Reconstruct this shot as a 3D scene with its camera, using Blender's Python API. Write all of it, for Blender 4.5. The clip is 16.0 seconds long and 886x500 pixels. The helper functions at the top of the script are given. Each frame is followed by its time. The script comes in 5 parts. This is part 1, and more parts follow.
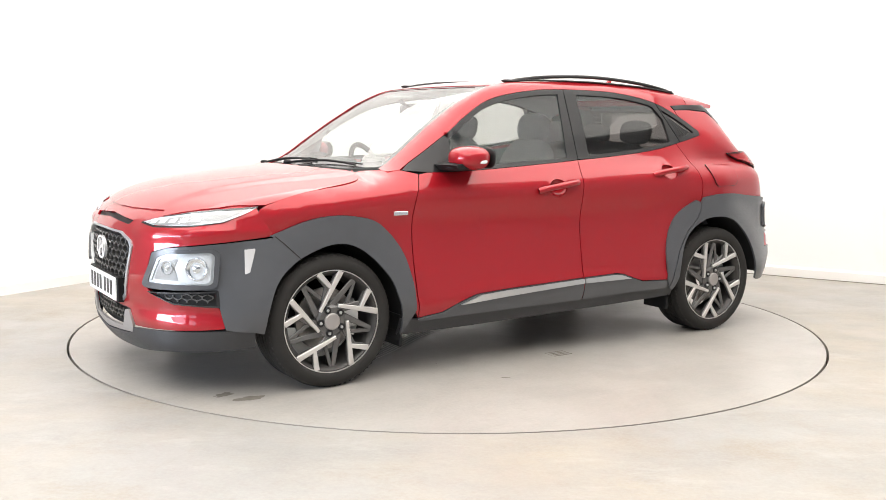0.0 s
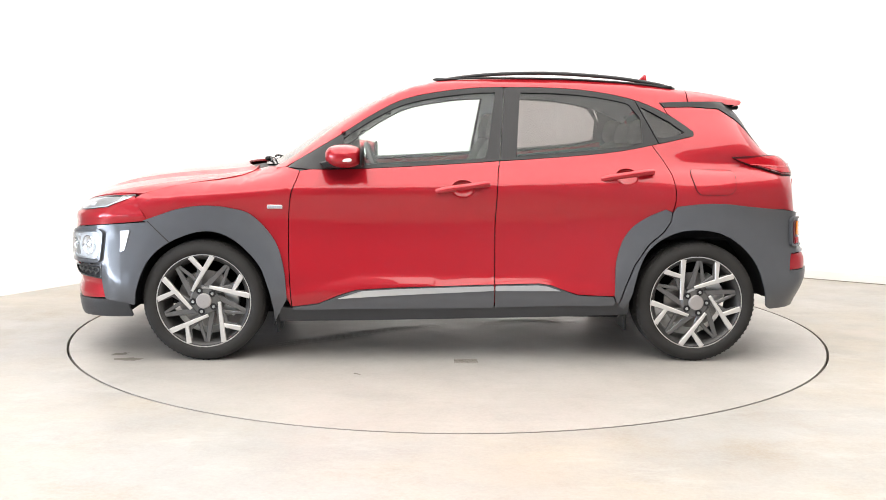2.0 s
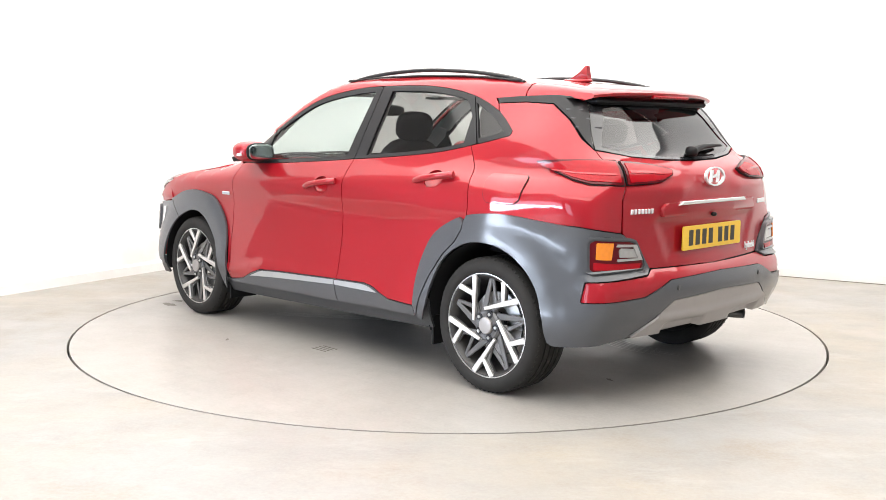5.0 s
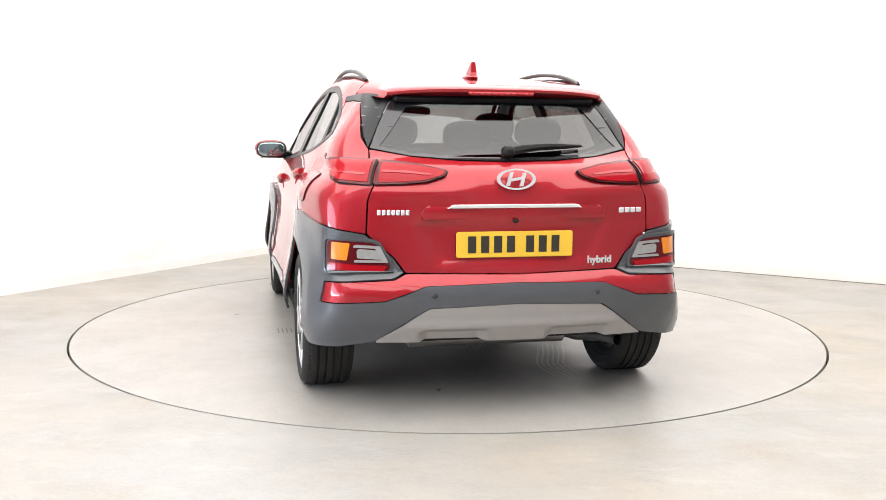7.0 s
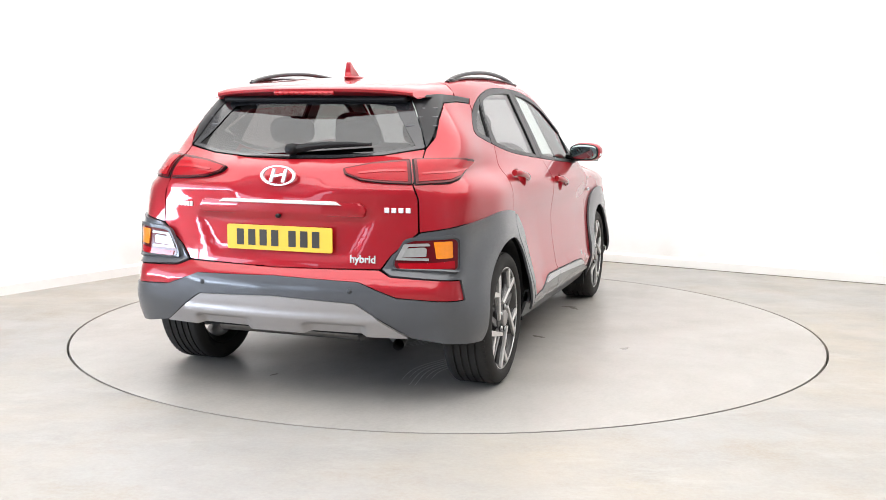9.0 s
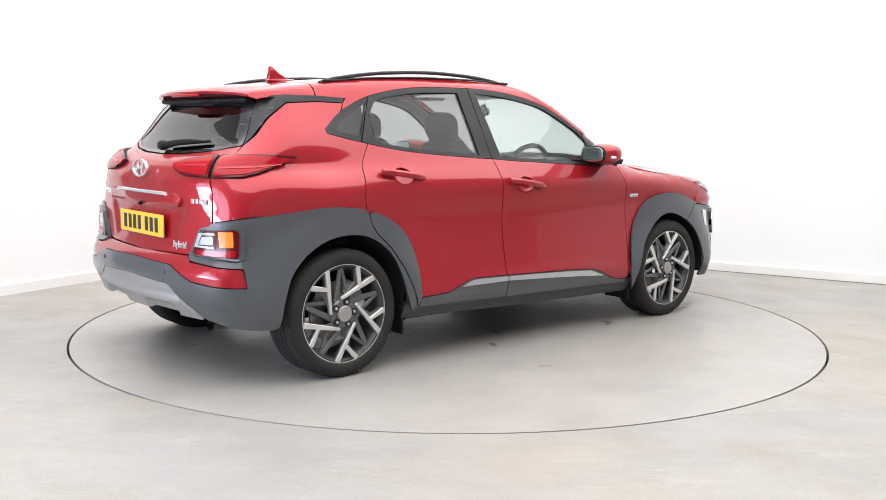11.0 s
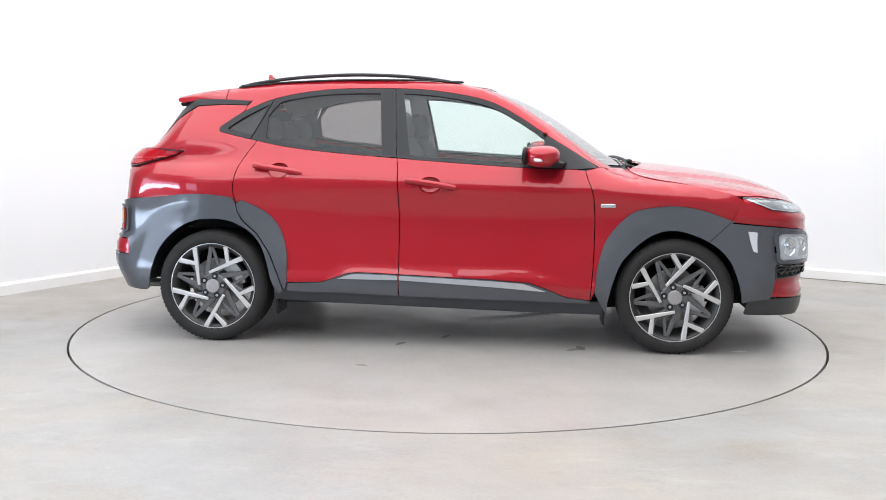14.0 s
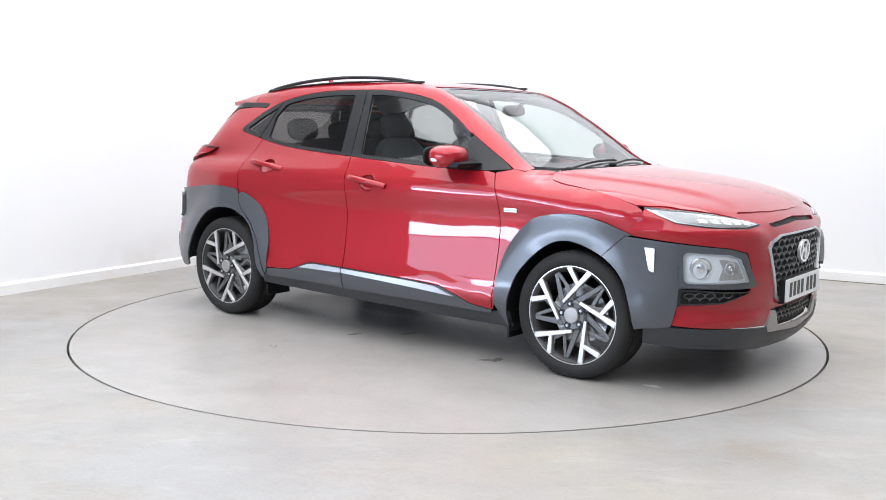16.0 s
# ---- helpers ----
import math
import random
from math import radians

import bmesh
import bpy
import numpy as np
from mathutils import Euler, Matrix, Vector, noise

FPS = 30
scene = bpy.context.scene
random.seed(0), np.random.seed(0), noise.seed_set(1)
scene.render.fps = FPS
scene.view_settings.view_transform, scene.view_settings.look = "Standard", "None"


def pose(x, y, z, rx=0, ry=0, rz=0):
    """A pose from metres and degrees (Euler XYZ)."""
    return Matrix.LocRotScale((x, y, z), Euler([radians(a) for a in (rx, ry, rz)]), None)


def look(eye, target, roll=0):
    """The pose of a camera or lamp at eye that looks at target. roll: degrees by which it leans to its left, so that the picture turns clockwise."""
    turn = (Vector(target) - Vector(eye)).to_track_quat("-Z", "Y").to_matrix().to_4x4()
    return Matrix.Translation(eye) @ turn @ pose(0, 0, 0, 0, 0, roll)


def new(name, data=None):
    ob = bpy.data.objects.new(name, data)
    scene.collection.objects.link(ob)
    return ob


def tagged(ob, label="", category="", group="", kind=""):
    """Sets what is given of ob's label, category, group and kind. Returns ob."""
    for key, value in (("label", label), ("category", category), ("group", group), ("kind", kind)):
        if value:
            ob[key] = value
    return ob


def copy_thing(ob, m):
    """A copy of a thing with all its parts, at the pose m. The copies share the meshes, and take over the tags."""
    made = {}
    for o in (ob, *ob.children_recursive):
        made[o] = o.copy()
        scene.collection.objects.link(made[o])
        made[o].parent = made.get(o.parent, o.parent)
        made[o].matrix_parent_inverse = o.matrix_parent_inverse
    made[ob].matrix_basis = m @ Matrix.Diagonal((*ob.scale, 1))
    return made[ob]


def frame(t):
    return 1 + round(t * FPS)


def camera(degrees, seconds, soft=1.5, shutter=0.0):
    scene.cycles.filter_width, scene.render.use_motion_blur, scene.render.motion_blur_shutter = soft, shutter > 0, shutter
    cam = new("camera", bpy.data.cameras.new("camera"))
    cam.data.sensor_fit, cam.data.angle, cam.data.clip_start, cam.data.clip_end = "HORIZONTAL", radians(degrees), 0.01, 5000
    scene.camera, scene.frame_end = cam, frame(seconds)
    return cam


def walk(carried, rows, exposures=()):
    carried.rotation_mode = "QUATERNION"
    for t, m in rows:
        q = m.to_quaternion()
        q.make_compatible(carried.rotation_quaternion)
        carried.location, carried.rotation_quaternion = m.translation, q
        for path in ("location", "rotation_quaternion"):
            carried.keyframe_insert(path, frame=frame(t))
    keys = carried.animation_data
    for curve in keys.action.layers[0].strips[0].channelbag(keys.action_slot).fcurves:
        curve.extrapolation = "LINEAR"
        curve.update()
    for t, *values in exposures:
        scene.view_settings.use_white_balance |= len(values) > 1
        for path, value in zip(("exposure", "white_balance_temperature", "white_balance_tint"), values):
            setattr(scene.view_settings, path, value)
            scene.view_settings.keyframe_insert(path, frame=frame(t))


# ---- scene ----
# camera: still, on a stand before the turntable
cam = camera(49.15, 16.0, soft=0.4)
EYE = Vector((0, -6.061, 1.234))
AIM = Vector((-0.00523, 0.99202, -0.12594))
walk(cam, [(0, look(EYE, EYE + AIM, 0.52)), (16, look(EYE, EYE + AIM, 0.52))],
     exposures=[(0, 0.40, 6800, 10), (2.0, 0.54, 6750, 10), (3.5, 0.53, 6700, 10), (6, 0.47, 6650, 10), (10, 0.28, 6400, 10), (13, 0.12, 6200, 10), (16, 0.12, 6050, 10)])

# world: the place is a closed studio, so the sky adds almost nothing
world = bpy.data.worlds.new("world")
world.use_nodes = True
world.node_tree.nodes["Background"].inputs[0].default_value = (0.9, 0.93, 1, 1)
world.node_tree.nodes["Background"].inputs[1].default_value = 0.05
scene.world = world

# room plan: a corner behind the turntable, walls running along ALONG_A and ALONG_B
CORNER = Vector((-1.06, 4.45, 0))
ALONG_A = Vector((0.860, -0.510, 0)).normalized()
ALONG_B = Vector((-0.510, -0.860, 0)).normalized()
LONG_A, LONG_B, HIGH = 10.5, 17.0, 4.2


def plan(a, b, z=0):
    return CORNER + ALONG_A * a + ALONG_B * b + Vector((0, 0, z))


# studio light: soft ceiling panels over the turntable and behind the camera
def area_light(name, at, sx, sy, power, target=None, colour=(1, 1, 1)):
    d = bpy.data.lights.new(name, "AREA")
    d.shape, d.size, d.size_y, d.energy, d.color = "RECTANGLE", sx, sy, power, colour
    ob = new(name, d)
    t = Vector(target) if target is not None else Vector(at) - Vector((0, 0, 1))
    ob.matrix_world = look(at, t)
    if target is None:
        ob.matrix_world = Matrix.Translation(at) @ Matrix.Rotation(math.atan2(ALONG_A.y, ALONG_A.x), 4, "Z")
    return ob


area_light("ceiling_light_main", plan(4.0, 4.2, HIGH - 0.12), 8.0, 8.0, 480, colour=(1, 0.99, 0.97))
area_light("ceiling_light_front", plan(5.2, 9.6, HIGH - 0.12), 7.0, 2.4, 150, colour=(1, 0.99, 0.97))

# daylight from the wide window in the west wall, behind the camera to its left
WINDOWS = ((7.2, 15.4, 0.45, 2.0),)
SILL_BAR = 0.95
for b0, b1, z0, z1 in WINDOWS:
    for za, zb, power in ((z0, SILL_BAR, 70), (SILL_BAR, z1, 17)):
        area_light("window_light", plan(-0.16, (b0 + b1) / 2, (za + zb) / 2), b1 - b0, zb - za - 0.04, power * (b1 - b0) * (zb - za),
                   target=plan(3, (b0 + b1) / 2, (za + zb) / 2), colour=(0.68, 0.80, 1.0))
# a narrower window beside it, in the wall behind the camera
REAR_WINDOW = (0.35, 2.3, 0.4, 2.7)
area_light("window_light", plan((REAR_WINDOW[0] + REAR_WINDOW[1]) / 2, LONG_B + 0.16, 1.55), 1.95, 2.3, 12 * 1.95 * 2.3,
           target=plan((REAR_WINDOW[0] + REAR_WINDOW[1]) / 2, LONG_B - 3, 1.55), colour=(0.68, 0.80, 1.0))


from mathutils import geometry

# ---- materials ----
def material(name, colour, rough=0.5, metal=0.0, coat=0.0, coat_rough=0.03, spec=0.5, vary=0.0, scale=6.0, bump=0.0,
             bump_scale=120.0, rough_vary=0.0, transmission=0.0, ior=1.45, emit=None, emit_power=0.0):
    m = bpy.data.materials.new(name)
    m.use_nodes = True
    nt = m.node_tree
    b = nt.nodes["Principled BSDF"]
    b.inputs["Base Color"].default_value = (*colour, 1)
    b.inputs["Roughness"].default_value = rough
    b.inputs["Metallic"].default_value = metal
    b.inputs["Coat Weight"].default_value = coat
    b.inputs["Coat Roughness"].default_value = coat_rough
    b.inputs["Specular IOR Level"].default_value = spec
    b.inputs["Transmission Weight"].default_value = transmission
    b.inputs["IOR"].default_value = ior
    if emit:
        b.inputs["Emission Color"].default_value = (*emit, 1)
        b.inputs["Emission Strength"].default_value = emit_power
    tc = nt.nodes.new("ShaderNodeTexCoord")
    if vary or rough_vary:
        n = nt.nodes.new("ShaderNodeTexNoise")
        n.inputs["Scale"].default_value, n.inputs["Detail"].default_value = scale, 6
        nt.links.new(tc.outputs["Object"], n.inputs["Vector"])
        if vary:
            mix = nt.nodes.new("ShaderNodeMixRGB")
            mix.blend_type, mix.inputs[0].default_value = "MULTIPLY", 1
            ramp = nt.nodes.new("ShaderNodeMapRange")
            ramp.inputs[3].default_value, ramp.inputs[4].default_value = 1 - vary, 1 + vary
            nt.links.new(n.outputs["Fac"], ramp.inputs[0])
            mix.inputs[1].default_value = (*colour, 1)
            nt.links.new(ramp.outputs[0], mix.inputs[2])
            nt.links.new(mix.outputs[0], b.inputs["Base Color"])
        if rough_vary:
            r2 = nt.nodes.new("ShaderNodeMapRange")
            r2.inputs[3].default_value, r2.inputs[4].default_value = max(rough - rough_vary, 0), rough + rough_vary
            nt.links.new(n.outputs["Fac"], r2.inputs[0])
            nt.links.new(r2.outputs[0], b.inputs["Roughness"])
    if bump:
        n = nt.nodes.new("ShaderNodeTexNoise")
        n.inputs["Scale"].default_value, n.inputs["Detail"].default_value = bump_scale, 3
        nt.links.new(tc.outputs["Object"], n.inputs["Vector"])
        bp = nt.nodes.new("ShaderNodeBump")
        bp.inputs["Strength"].default_value, bp.inputs["Distance"].default_value = bump, 0.002
        nt.links.new(n.outputs["Fac"], bp.inputs["Height"])
        nt.links.new(bp.outputs[0], b.inputs["Normal"])
    return m


def glass(name, tint, gloss=0.045):
    """Thin pane: tinted straight-through light with a clear reflection."""
    m = bpy.data.materials.new(name)
    m.use_nodes = True
    nt = m.node_tree
    nt.nodes.remove(nt.nodes["Principled BSDF"])
    out = nt.nodes["Material Output"]
    tr, gl, mix = (nt.nodes.new(k) for k in ("ShaderNodeBsdfTransparent", "ShaderNodeBsdfGlossy", "ShaderNodeMixShader"))
    lw, pw, ma = nt.nodes.new("ShaderNodeLayerWeight"), nt.nodes.new("ShaderNodeMath"), nt.nodes.new("ShaderNodeMath")
    pw.operation, ma.operation = "POWER", "MULTIPLY_ADD"
    pw.inputs[1].default_value, ma.inputs[1].default_value, ma.inputs[2].default_value = 4.0, 0.9, gloss
    nt.links.new(lw.outputs["Facing"], pw.inputs[0])
    nt.links.new(pw.outputs[0], ma.inputs[0])
    tr.inputs[0].default_value = (*tint, 1)
    gl.inputs["Roughness"].default_value = 0.01
    nt.links.new(ma.outputs[0], mix.inputs[0])
    nt.links.new(tr.outputs[0], mix.inputs[1])
    nt.links.new(gl.outputs[0], mix.inputs[2])
    nt.links.new(mix.outputs[0], out.inputs[0])
    return m


RED = material("red_metallic_paint", (0.35, 0.009, 0.0165), 0.42, 0.35, coat=1.0, spec=0.10, coat_rough=0.018, vary=0.05, scale=900, rough_vary=0.04)
CLAD = material("grey_textured_plastic", (0.068, 0.071, 0.078), 0.40, coat=0.85, coat_rough=0.14, spec=0.25, vary=0.08, scale=14, bump=0.25, bump_scale=700)
SILL = material("dark_grey_sill_plastic", (0.036, 0.037, 0.04), 0.4, vary=0.1, scale=12, bump=0.2, bump_scale=600)
DARK = material("black_plastic", (0.009, 0.009, 0.0095), 0.5, spec=0.3, vary=0.2, scale=20)
GLOSSBLACK = material("gloss_black_trim", (0.02, 0.02, 0.022), 0.22, coat=0.6)
FRAME = material("satin_black_frame", (0.016, 0.016, 0.017), 0.34, spec=0.35, vary=0.1, scale=12)
CHROME = material("chrome", (0.82, 0.83, 0.85), 0.12, 1.0)
SATIN = material("satin_silver", (0.58, 0.59, 0.6), 0.33, 0.85, vary=0.05, scale=30)
SKID = material("silver_painted_plastic", (0.36, 0.34, 0.33), 0.4, 0.5, vary=0.05, scale=20)
ALLOY = material("machined_alloy", (0.70, 0.685, 0.67), 0.34, 0.8, rough_vary=0.06, scale=60)
ALLOYDARK = material("dark_grey_alloy_paint", (0.115, 0.113, 0.112), 0.34, 0.4, coat=0.4)
RIMEDGE = material("machined_rim_edge", (0.62, 0.61, 0.60), 0.3, 0.8)
BARREL = material("dark_wheel_barrel", (0.055, 0.053, 0.051), 0.4, 0.4, vary=0.15, scale=20)
NUT = material("dark_steel_nut", (0.03, 0.03, 0.032), 0.35, 0.6)
MIRROR = material("mirror_glass", (0.42, 0.50, 0.49), 0.02, 1.0)
RUBBER = material("tyre_rubber", (0.027, 0.0255, 0.024), 0.75, spec=0.25, vary=0.25, scale=9, bump=0.3, bump_scale=300)
LINER = material("wheel_arch_liner", (0.008, 0.008, 0.009), 0.85, vary=0.3, scale=30)
CLEAR = glass("clear_glass", (0.83, 0.91, 0.875), gloss=0.05)
WINDSCREEN = glass("windscreen_glass", (0.86, 0.92, 0.90), gloss=0.13)
TINT = glass("privacy_glass", (0.48, 0.463, 0.452), gloss=0.045)
REARGLASS = glass("tinted_rear_glass", (0.23, 0.223, 0.22), gloss=0.08)
LENS = glass("clear_lamp_lens", (0.93, 0.95, 0.96))
REFLECTOR = material("lamp_reflector", (0.74, 0.75, 0.77), 0.25, 0.2, rough_vary=0.05, scale=40)
LAMPWHITE = material("lamp_white_plastic", (0.75, 0.77, 0.79), 0.25, coat=0.5)
REDLENS = material("red_lamp_lens", (0.34, 0.004, 0.010), 0.08, spec=0.35, vary=0.15, scale=40)
REDGLOW = material("bright_red_lamp_element", (0.42, 0.008, 0.015), 0.2, coat=0.6)
LAMPGREY = material("pale_grey_lamp_lens", (0.34, 0.33, 0.32), 0.28, 0.2, coat=1.0, vary=0.2, scale=50)
DARKRED = material("dark_red_lens", (0.10, 0.004, 0.007), 0.08, spec=0.4)
AMBER = material("amber_lens", (0.78, 0.23, 0.008), 0.2, coat=1.0, vary=0.15, scale=60)
FABRIC = material("dark_seat_fabric", (0.03, 0.031, 0.034), 0.9, vary=0.2, scale=60)
TRIM = material("dark_interior_plastic", (0.03, 0.031, 0.034), 0.65, vary=0.15, scale=30)
LINING = material("light_grey_roof_lining", (0.50, 0.50, 0.48), 0.95, vary=0.05, scale=50)
YELLOW = material("yellow_plate", (0.80, 0.50, 0.045), 0.35)
PLATEWHITE = material("white_plate", (0.78, 0.79, 0.78), 0.35)
INK = material("dark_plate_ink", (0.03, 0.025, 0.02), 0.4)
BADGEWHITE = material("bright_badge", (0.86, 0.86, 0.86), 0.18, 0.6)
BADGEGREY = material("grey_badge_marks", (0.25, 0.27, 0.32), 0.4)
EXHAUST = material("dull_exhaust_steel", (0.22, 0.21, 0.2), 0.45, 0.9, vary=0.2, scale=30)
DISC = material("brake_disc_steel", (0.30, 0.29, 0.28), 0.35, 0.9, vary=0.2, scale=25)


def concrete(name, base, warm, spots, gloss):
    m = bpy.data.materials.new(name)
    m.use_nodes = True
    nt = m.node_tree
    b = nt.nodes["Principled BSDF"]
    tc = nt.nodes.new("ShaderNodeTexCoord")

    def noise_at(scale, detail, stretch=(1, 1, 1), rough=0.6):
        mp = nt.nodes.new("ShaderNodeMapping")
        mp.inputs["Scale"].default_value = stretch
        n = nt.nodes.new("ShaderNodeTexNoise")
        n.inputs["Scale"].default_value, n.inputs["Detail"].default_value, n.inputs["Roughness"].default_value = scale, detail, rough
        nt.links.new(tc.outputs["Object"], mp.inputs[0])
        nt.links.new(mp.outputs[0], n.inputs["Vector"])
        return n.outputs["Fac"]

    def ramp(fac, lo, hi, a, z):
        r = nt.nodes.new("ShaderNodeMapRange")
        for i, v in enumerate((lo, hi, a, z)):
            r.inputs[i + 1].default_value = v
        nt.links.new(fac, r.inputs[0])
        return r.outputs[0]

    def blend(fac, a, z, mode="MIX"):
        x = nt.nodes.new("ShaderNodeMixRGB")
        x.blend_type = mode
        for i, v in enumerate((fac, a, z)):
            if isinstance(v, (tuple, float)):
                x.inputs[i].default_value = v if isinstance(v, float) else (*v, 1)
            else:
                nt.links.new(v, x.inputs[i])
        return x.outputs[0]

    col = blend(ramp(noise_at(0.6, 6, (1, 1.3, 1)), 0.40, 0.62, 0, 1), base, warm)
    col = blend(ramp(noise_at(2.2, 9, (1, 1.5, 1), 0.68), 0.46, 0.72, 0, 0.75), col, tuple(c * 0.80 for c in base))
    col = blend(ramp(noise_at(7, 6), 0.62, 0.78, 0, spots), col, (0.30, 0.27, 0.23))
    col = blend(ramp(noise_at(2.2, 10, (0.8, 2.0, 1), 0.75), 0.54, 0.70, 0, spots * 1.2), col, tuple(min(c * 1.35, 0.6) for c in base))
    col = blend(ramp(noise_at(0.9, 9, (1, 1.2, 1), 0.72), 0.52, 0.66, 0, spots * 1.5), col, tuple(c * k for c, k in zip(warm, (0.80, 0.76, 0.70))))
    col = blend(ramp(noise_at(14, 8, (1, 1, 1), 0.75), 0.48, 0.70, 0, 0.35), col, tuple(c * 0.78 for c in warm))
    col = blend(ramp(noise_at(60, 5), 0.42, 0.62, 0, 0.25), col, tuple(min(c * 1.2, 0.6) for c in base))
    nt.links.new(col, b.inputs["Base Color"])
    nt.links.new(ramp(noise_at(1.8, 6), 0.3, 0.7, gloss - 0.1, gloss + 0.12), b.inputs["Roughness"])
    bp = nt.nodes.new("ShaderNodeBump")
    bp.inputs["Strength"].default_value, bp.inputs["Distance"].default_value = 0.12, 0.003
    nt.links.new(noise_at(60, 4), bp.inputs["Height"])
    nt.links.new(bp.outputs[0], b.inputs["Normal"])
    return m


FLOOR = concrete("worn_pale_concrete", (0.318, 0.309, 0.292), (0.350, 0.312, 0.256), 0.50, 0.42)
TABLE = concrete("painted_pale_concrete_disc", (0.362, 0.345, 0.32), (0.358, 0.332, 0.298), 0.2, 0.36)
WALL = material("white_wall_paint", (0.85, 0.85, 0.85), 0.85, vary=0.02, scale=1.2)


def low_stains(m):
    """Faint yellowish scuffs in the lowest hand's width of the wall."""
    nt = m.node_tree
    b = nt.nodes["Principled BSDF"]
    link = b.inputs["Base Color"].links[0]
    src = link.from_socket
    tc, n, sep = nt.nodes.new("ShaderNodeTexCoord"), nt.nodes.new("ShaderNodeTexNoise"), nt.nodes.new("ShaderNodeSeparateXYZ")
    n.inputs["Scale"].default_value, n.inputs["Detail"].default_value = 1.7, 7
    nt.links.new(tc.outputs["Object"], n.inputs["Vector"])
    nt.links.new(tc.outputs["Object"], sep.inputs[0])
    hi, no = nt.nodes.new("ShaderNodeMapRange"), nt.nodes.new("ShaderNodeMapRange")
    hi.inputs[1].default_value, hi.inputs[2].default_value, hi.inputs[3].default_value, hi.inputs[4].default_value = 0.08, 0.42, 1, 0
    no.inputs[1].default_value, no.inputs[2].default_value, no.inputs[3].default_value, no.inputs[4].default_value = 0.52, 0.74, 0, 0.3
    nt.links.new(sep.outputs["Z"], hi.inputs[0])
    nt.links.new(n.outputs["Fac"], no.inputs[0])
    mul, mix = nt.nodes.new("ShaderNodeMath"), nt.nodes.new("ShaderNodeMixRGB")
    mul.operation = "MULTIPLY"
    nt.links.new(hi.outputs[0], mul.inputs[0])
    nt.links.new(no.outputs[0], mul.inputs[1])
    nt.links.new(mul.outputs[0], mix.inputs[0])
    nt.links.new(src, mix.inputs[1])
    mix.inputs[2].default_value = (0.55, 0.47, 0.36, 1)
    nt.links.new(mix.outputs[0], b.inputs["Base Color"])


low_stains(WALL)
SKIRT = material("white_skirting_paint", (0.82, 0.81, 0.79), 0.6, vary=0.05, scale=4)
# out-of-view back walls: grey imitates their lack of light in reflections
BACKWALL = material("unlit_backwall_grey", (0.36, 0.36, 0.365), 0.8, vary=0.04, scale=2)
# out-of-view west wall: grey put in to darken what the car reflects
SIDEWALL = material("sidewall_reflection_grey", (0.22, 0.22, 0.225), 0.8, vary=0.04, scale=2)
CEIL = material("white_ceiling_paint", (0.85, 0.85, 0.85), 0.9)
GAP = material("dark_joint", (0.02, 0.018, 0.016), 0.9)
SCUFF = material("pale_tyre_scuff", (0.66, 0.65, 0.62), 0.7, vary=0.25, scale=30)
OIL = material("dark_oil_mark", (0.17, 0.15, 0.125), 0.5, vary=0.4, scale=30)


# ---- building tools ----
def mesh_object(name, verts, faces, mat, parent=None, smooth=True, normals=None, label=""):
    me = bpy.data.meshes.new(name)
    me.from_pydata([tuple(map(float, v)) for v in verts], [], [tuple(map(int, f)) for f in faces])
    me.materials.append(mat)
    me.polygons.foreach_set("use_smooth", [smooth] * len(me.polygons))
    if normals is not None:
        me.normals_split_custom_set_from_vertices([tuple(map(float, n)) for n in normals])
    me.update()
    ob = new(name, me)
    ob.parent = parent
    if label:
        ob["label"] = label
    return ob


def part(name, bm, mat, parent, label="", smooth_angle=35):
    """Links a bmesh as one mesh object under a thing or under a part."""
    bmesh.ops.recalc_face_normals(bm, faces=bm.faces[:])
    for f in bm.faces:
        f.smooth = True
    for e in bm.edges:
        if len(e.link_faces) == 2 and e.calc_face_angle(0) > radians(smooth_angle):
            e.smooth = False
    me = bpy.data.meshes.new(name)
    bm.to_mesh(me)
    bm.free()
    me.materials.append(mat)
    ob = new(name, me)
    ob.parent = parent
    if label:
        ob["label"] = label
    return ob


def empty(name, label, category, parent=None):
    ob = new(name)
    ob.parent = parent
    ob.empty_display_size = 0.2
    return tagged(ob, label, category)


def fillet(loop, r):
    """Rounds the corners of a closed outline."""
    out, n = [], len(loop)
    for i in range(n):
        a, b, c = (np.array(loop[(i + k) % n], float) for k in (-1, 0, 1))
        la, lc = np.linalg.norm(a - b), np.linalg.norm(c - b)
        if la < 1e-6 or lc < 1e-6:
            continue
        turn = abs(np.cross((b - a) / la, (c - b) / lc))
        d = min(r, 0.4 * la, 0.4 * lc)
        if turn < 0.12 or d < 0.002:
            out.append(b)
            continue
        p, q = b + (a - b) / la * d, b + (c - b) / lc * d
        for t in (0, 0.33, 0.67, 1):
            out.append(p * (1 - t) ** 2 + 2 * b * t * (1 - t) + q * t * t)
    return out


def bend(pts, n=6):
    """A smooth open curve through points."""
    P = [np.array(p, float) for p in pts]
    P = [2 * P[0] - P[1]] + P + [2 * P[-1] - P[-2]]
    out = []
    for i in range(1, len(P) - 2):
        for t in np.arange(n) / n:
            a, b, c, d = P[i - 1:i + 3]
            out.append(0.5 * (2 * b + (c - a) * t + (2 * a - 5 * b + 4 * c - d) * t * t + (3 * b - a - 3 * c + d) * t ** 3))
    return out + [P[-2]]


def arc(cx, cy, r, a0, a1, n=14, ry=None):
    return [(cx + r * math.cos(radians(a)), cy + (ry or r) * math.sin(radians(a))) for a in np.linspace(a0, a1, n)]


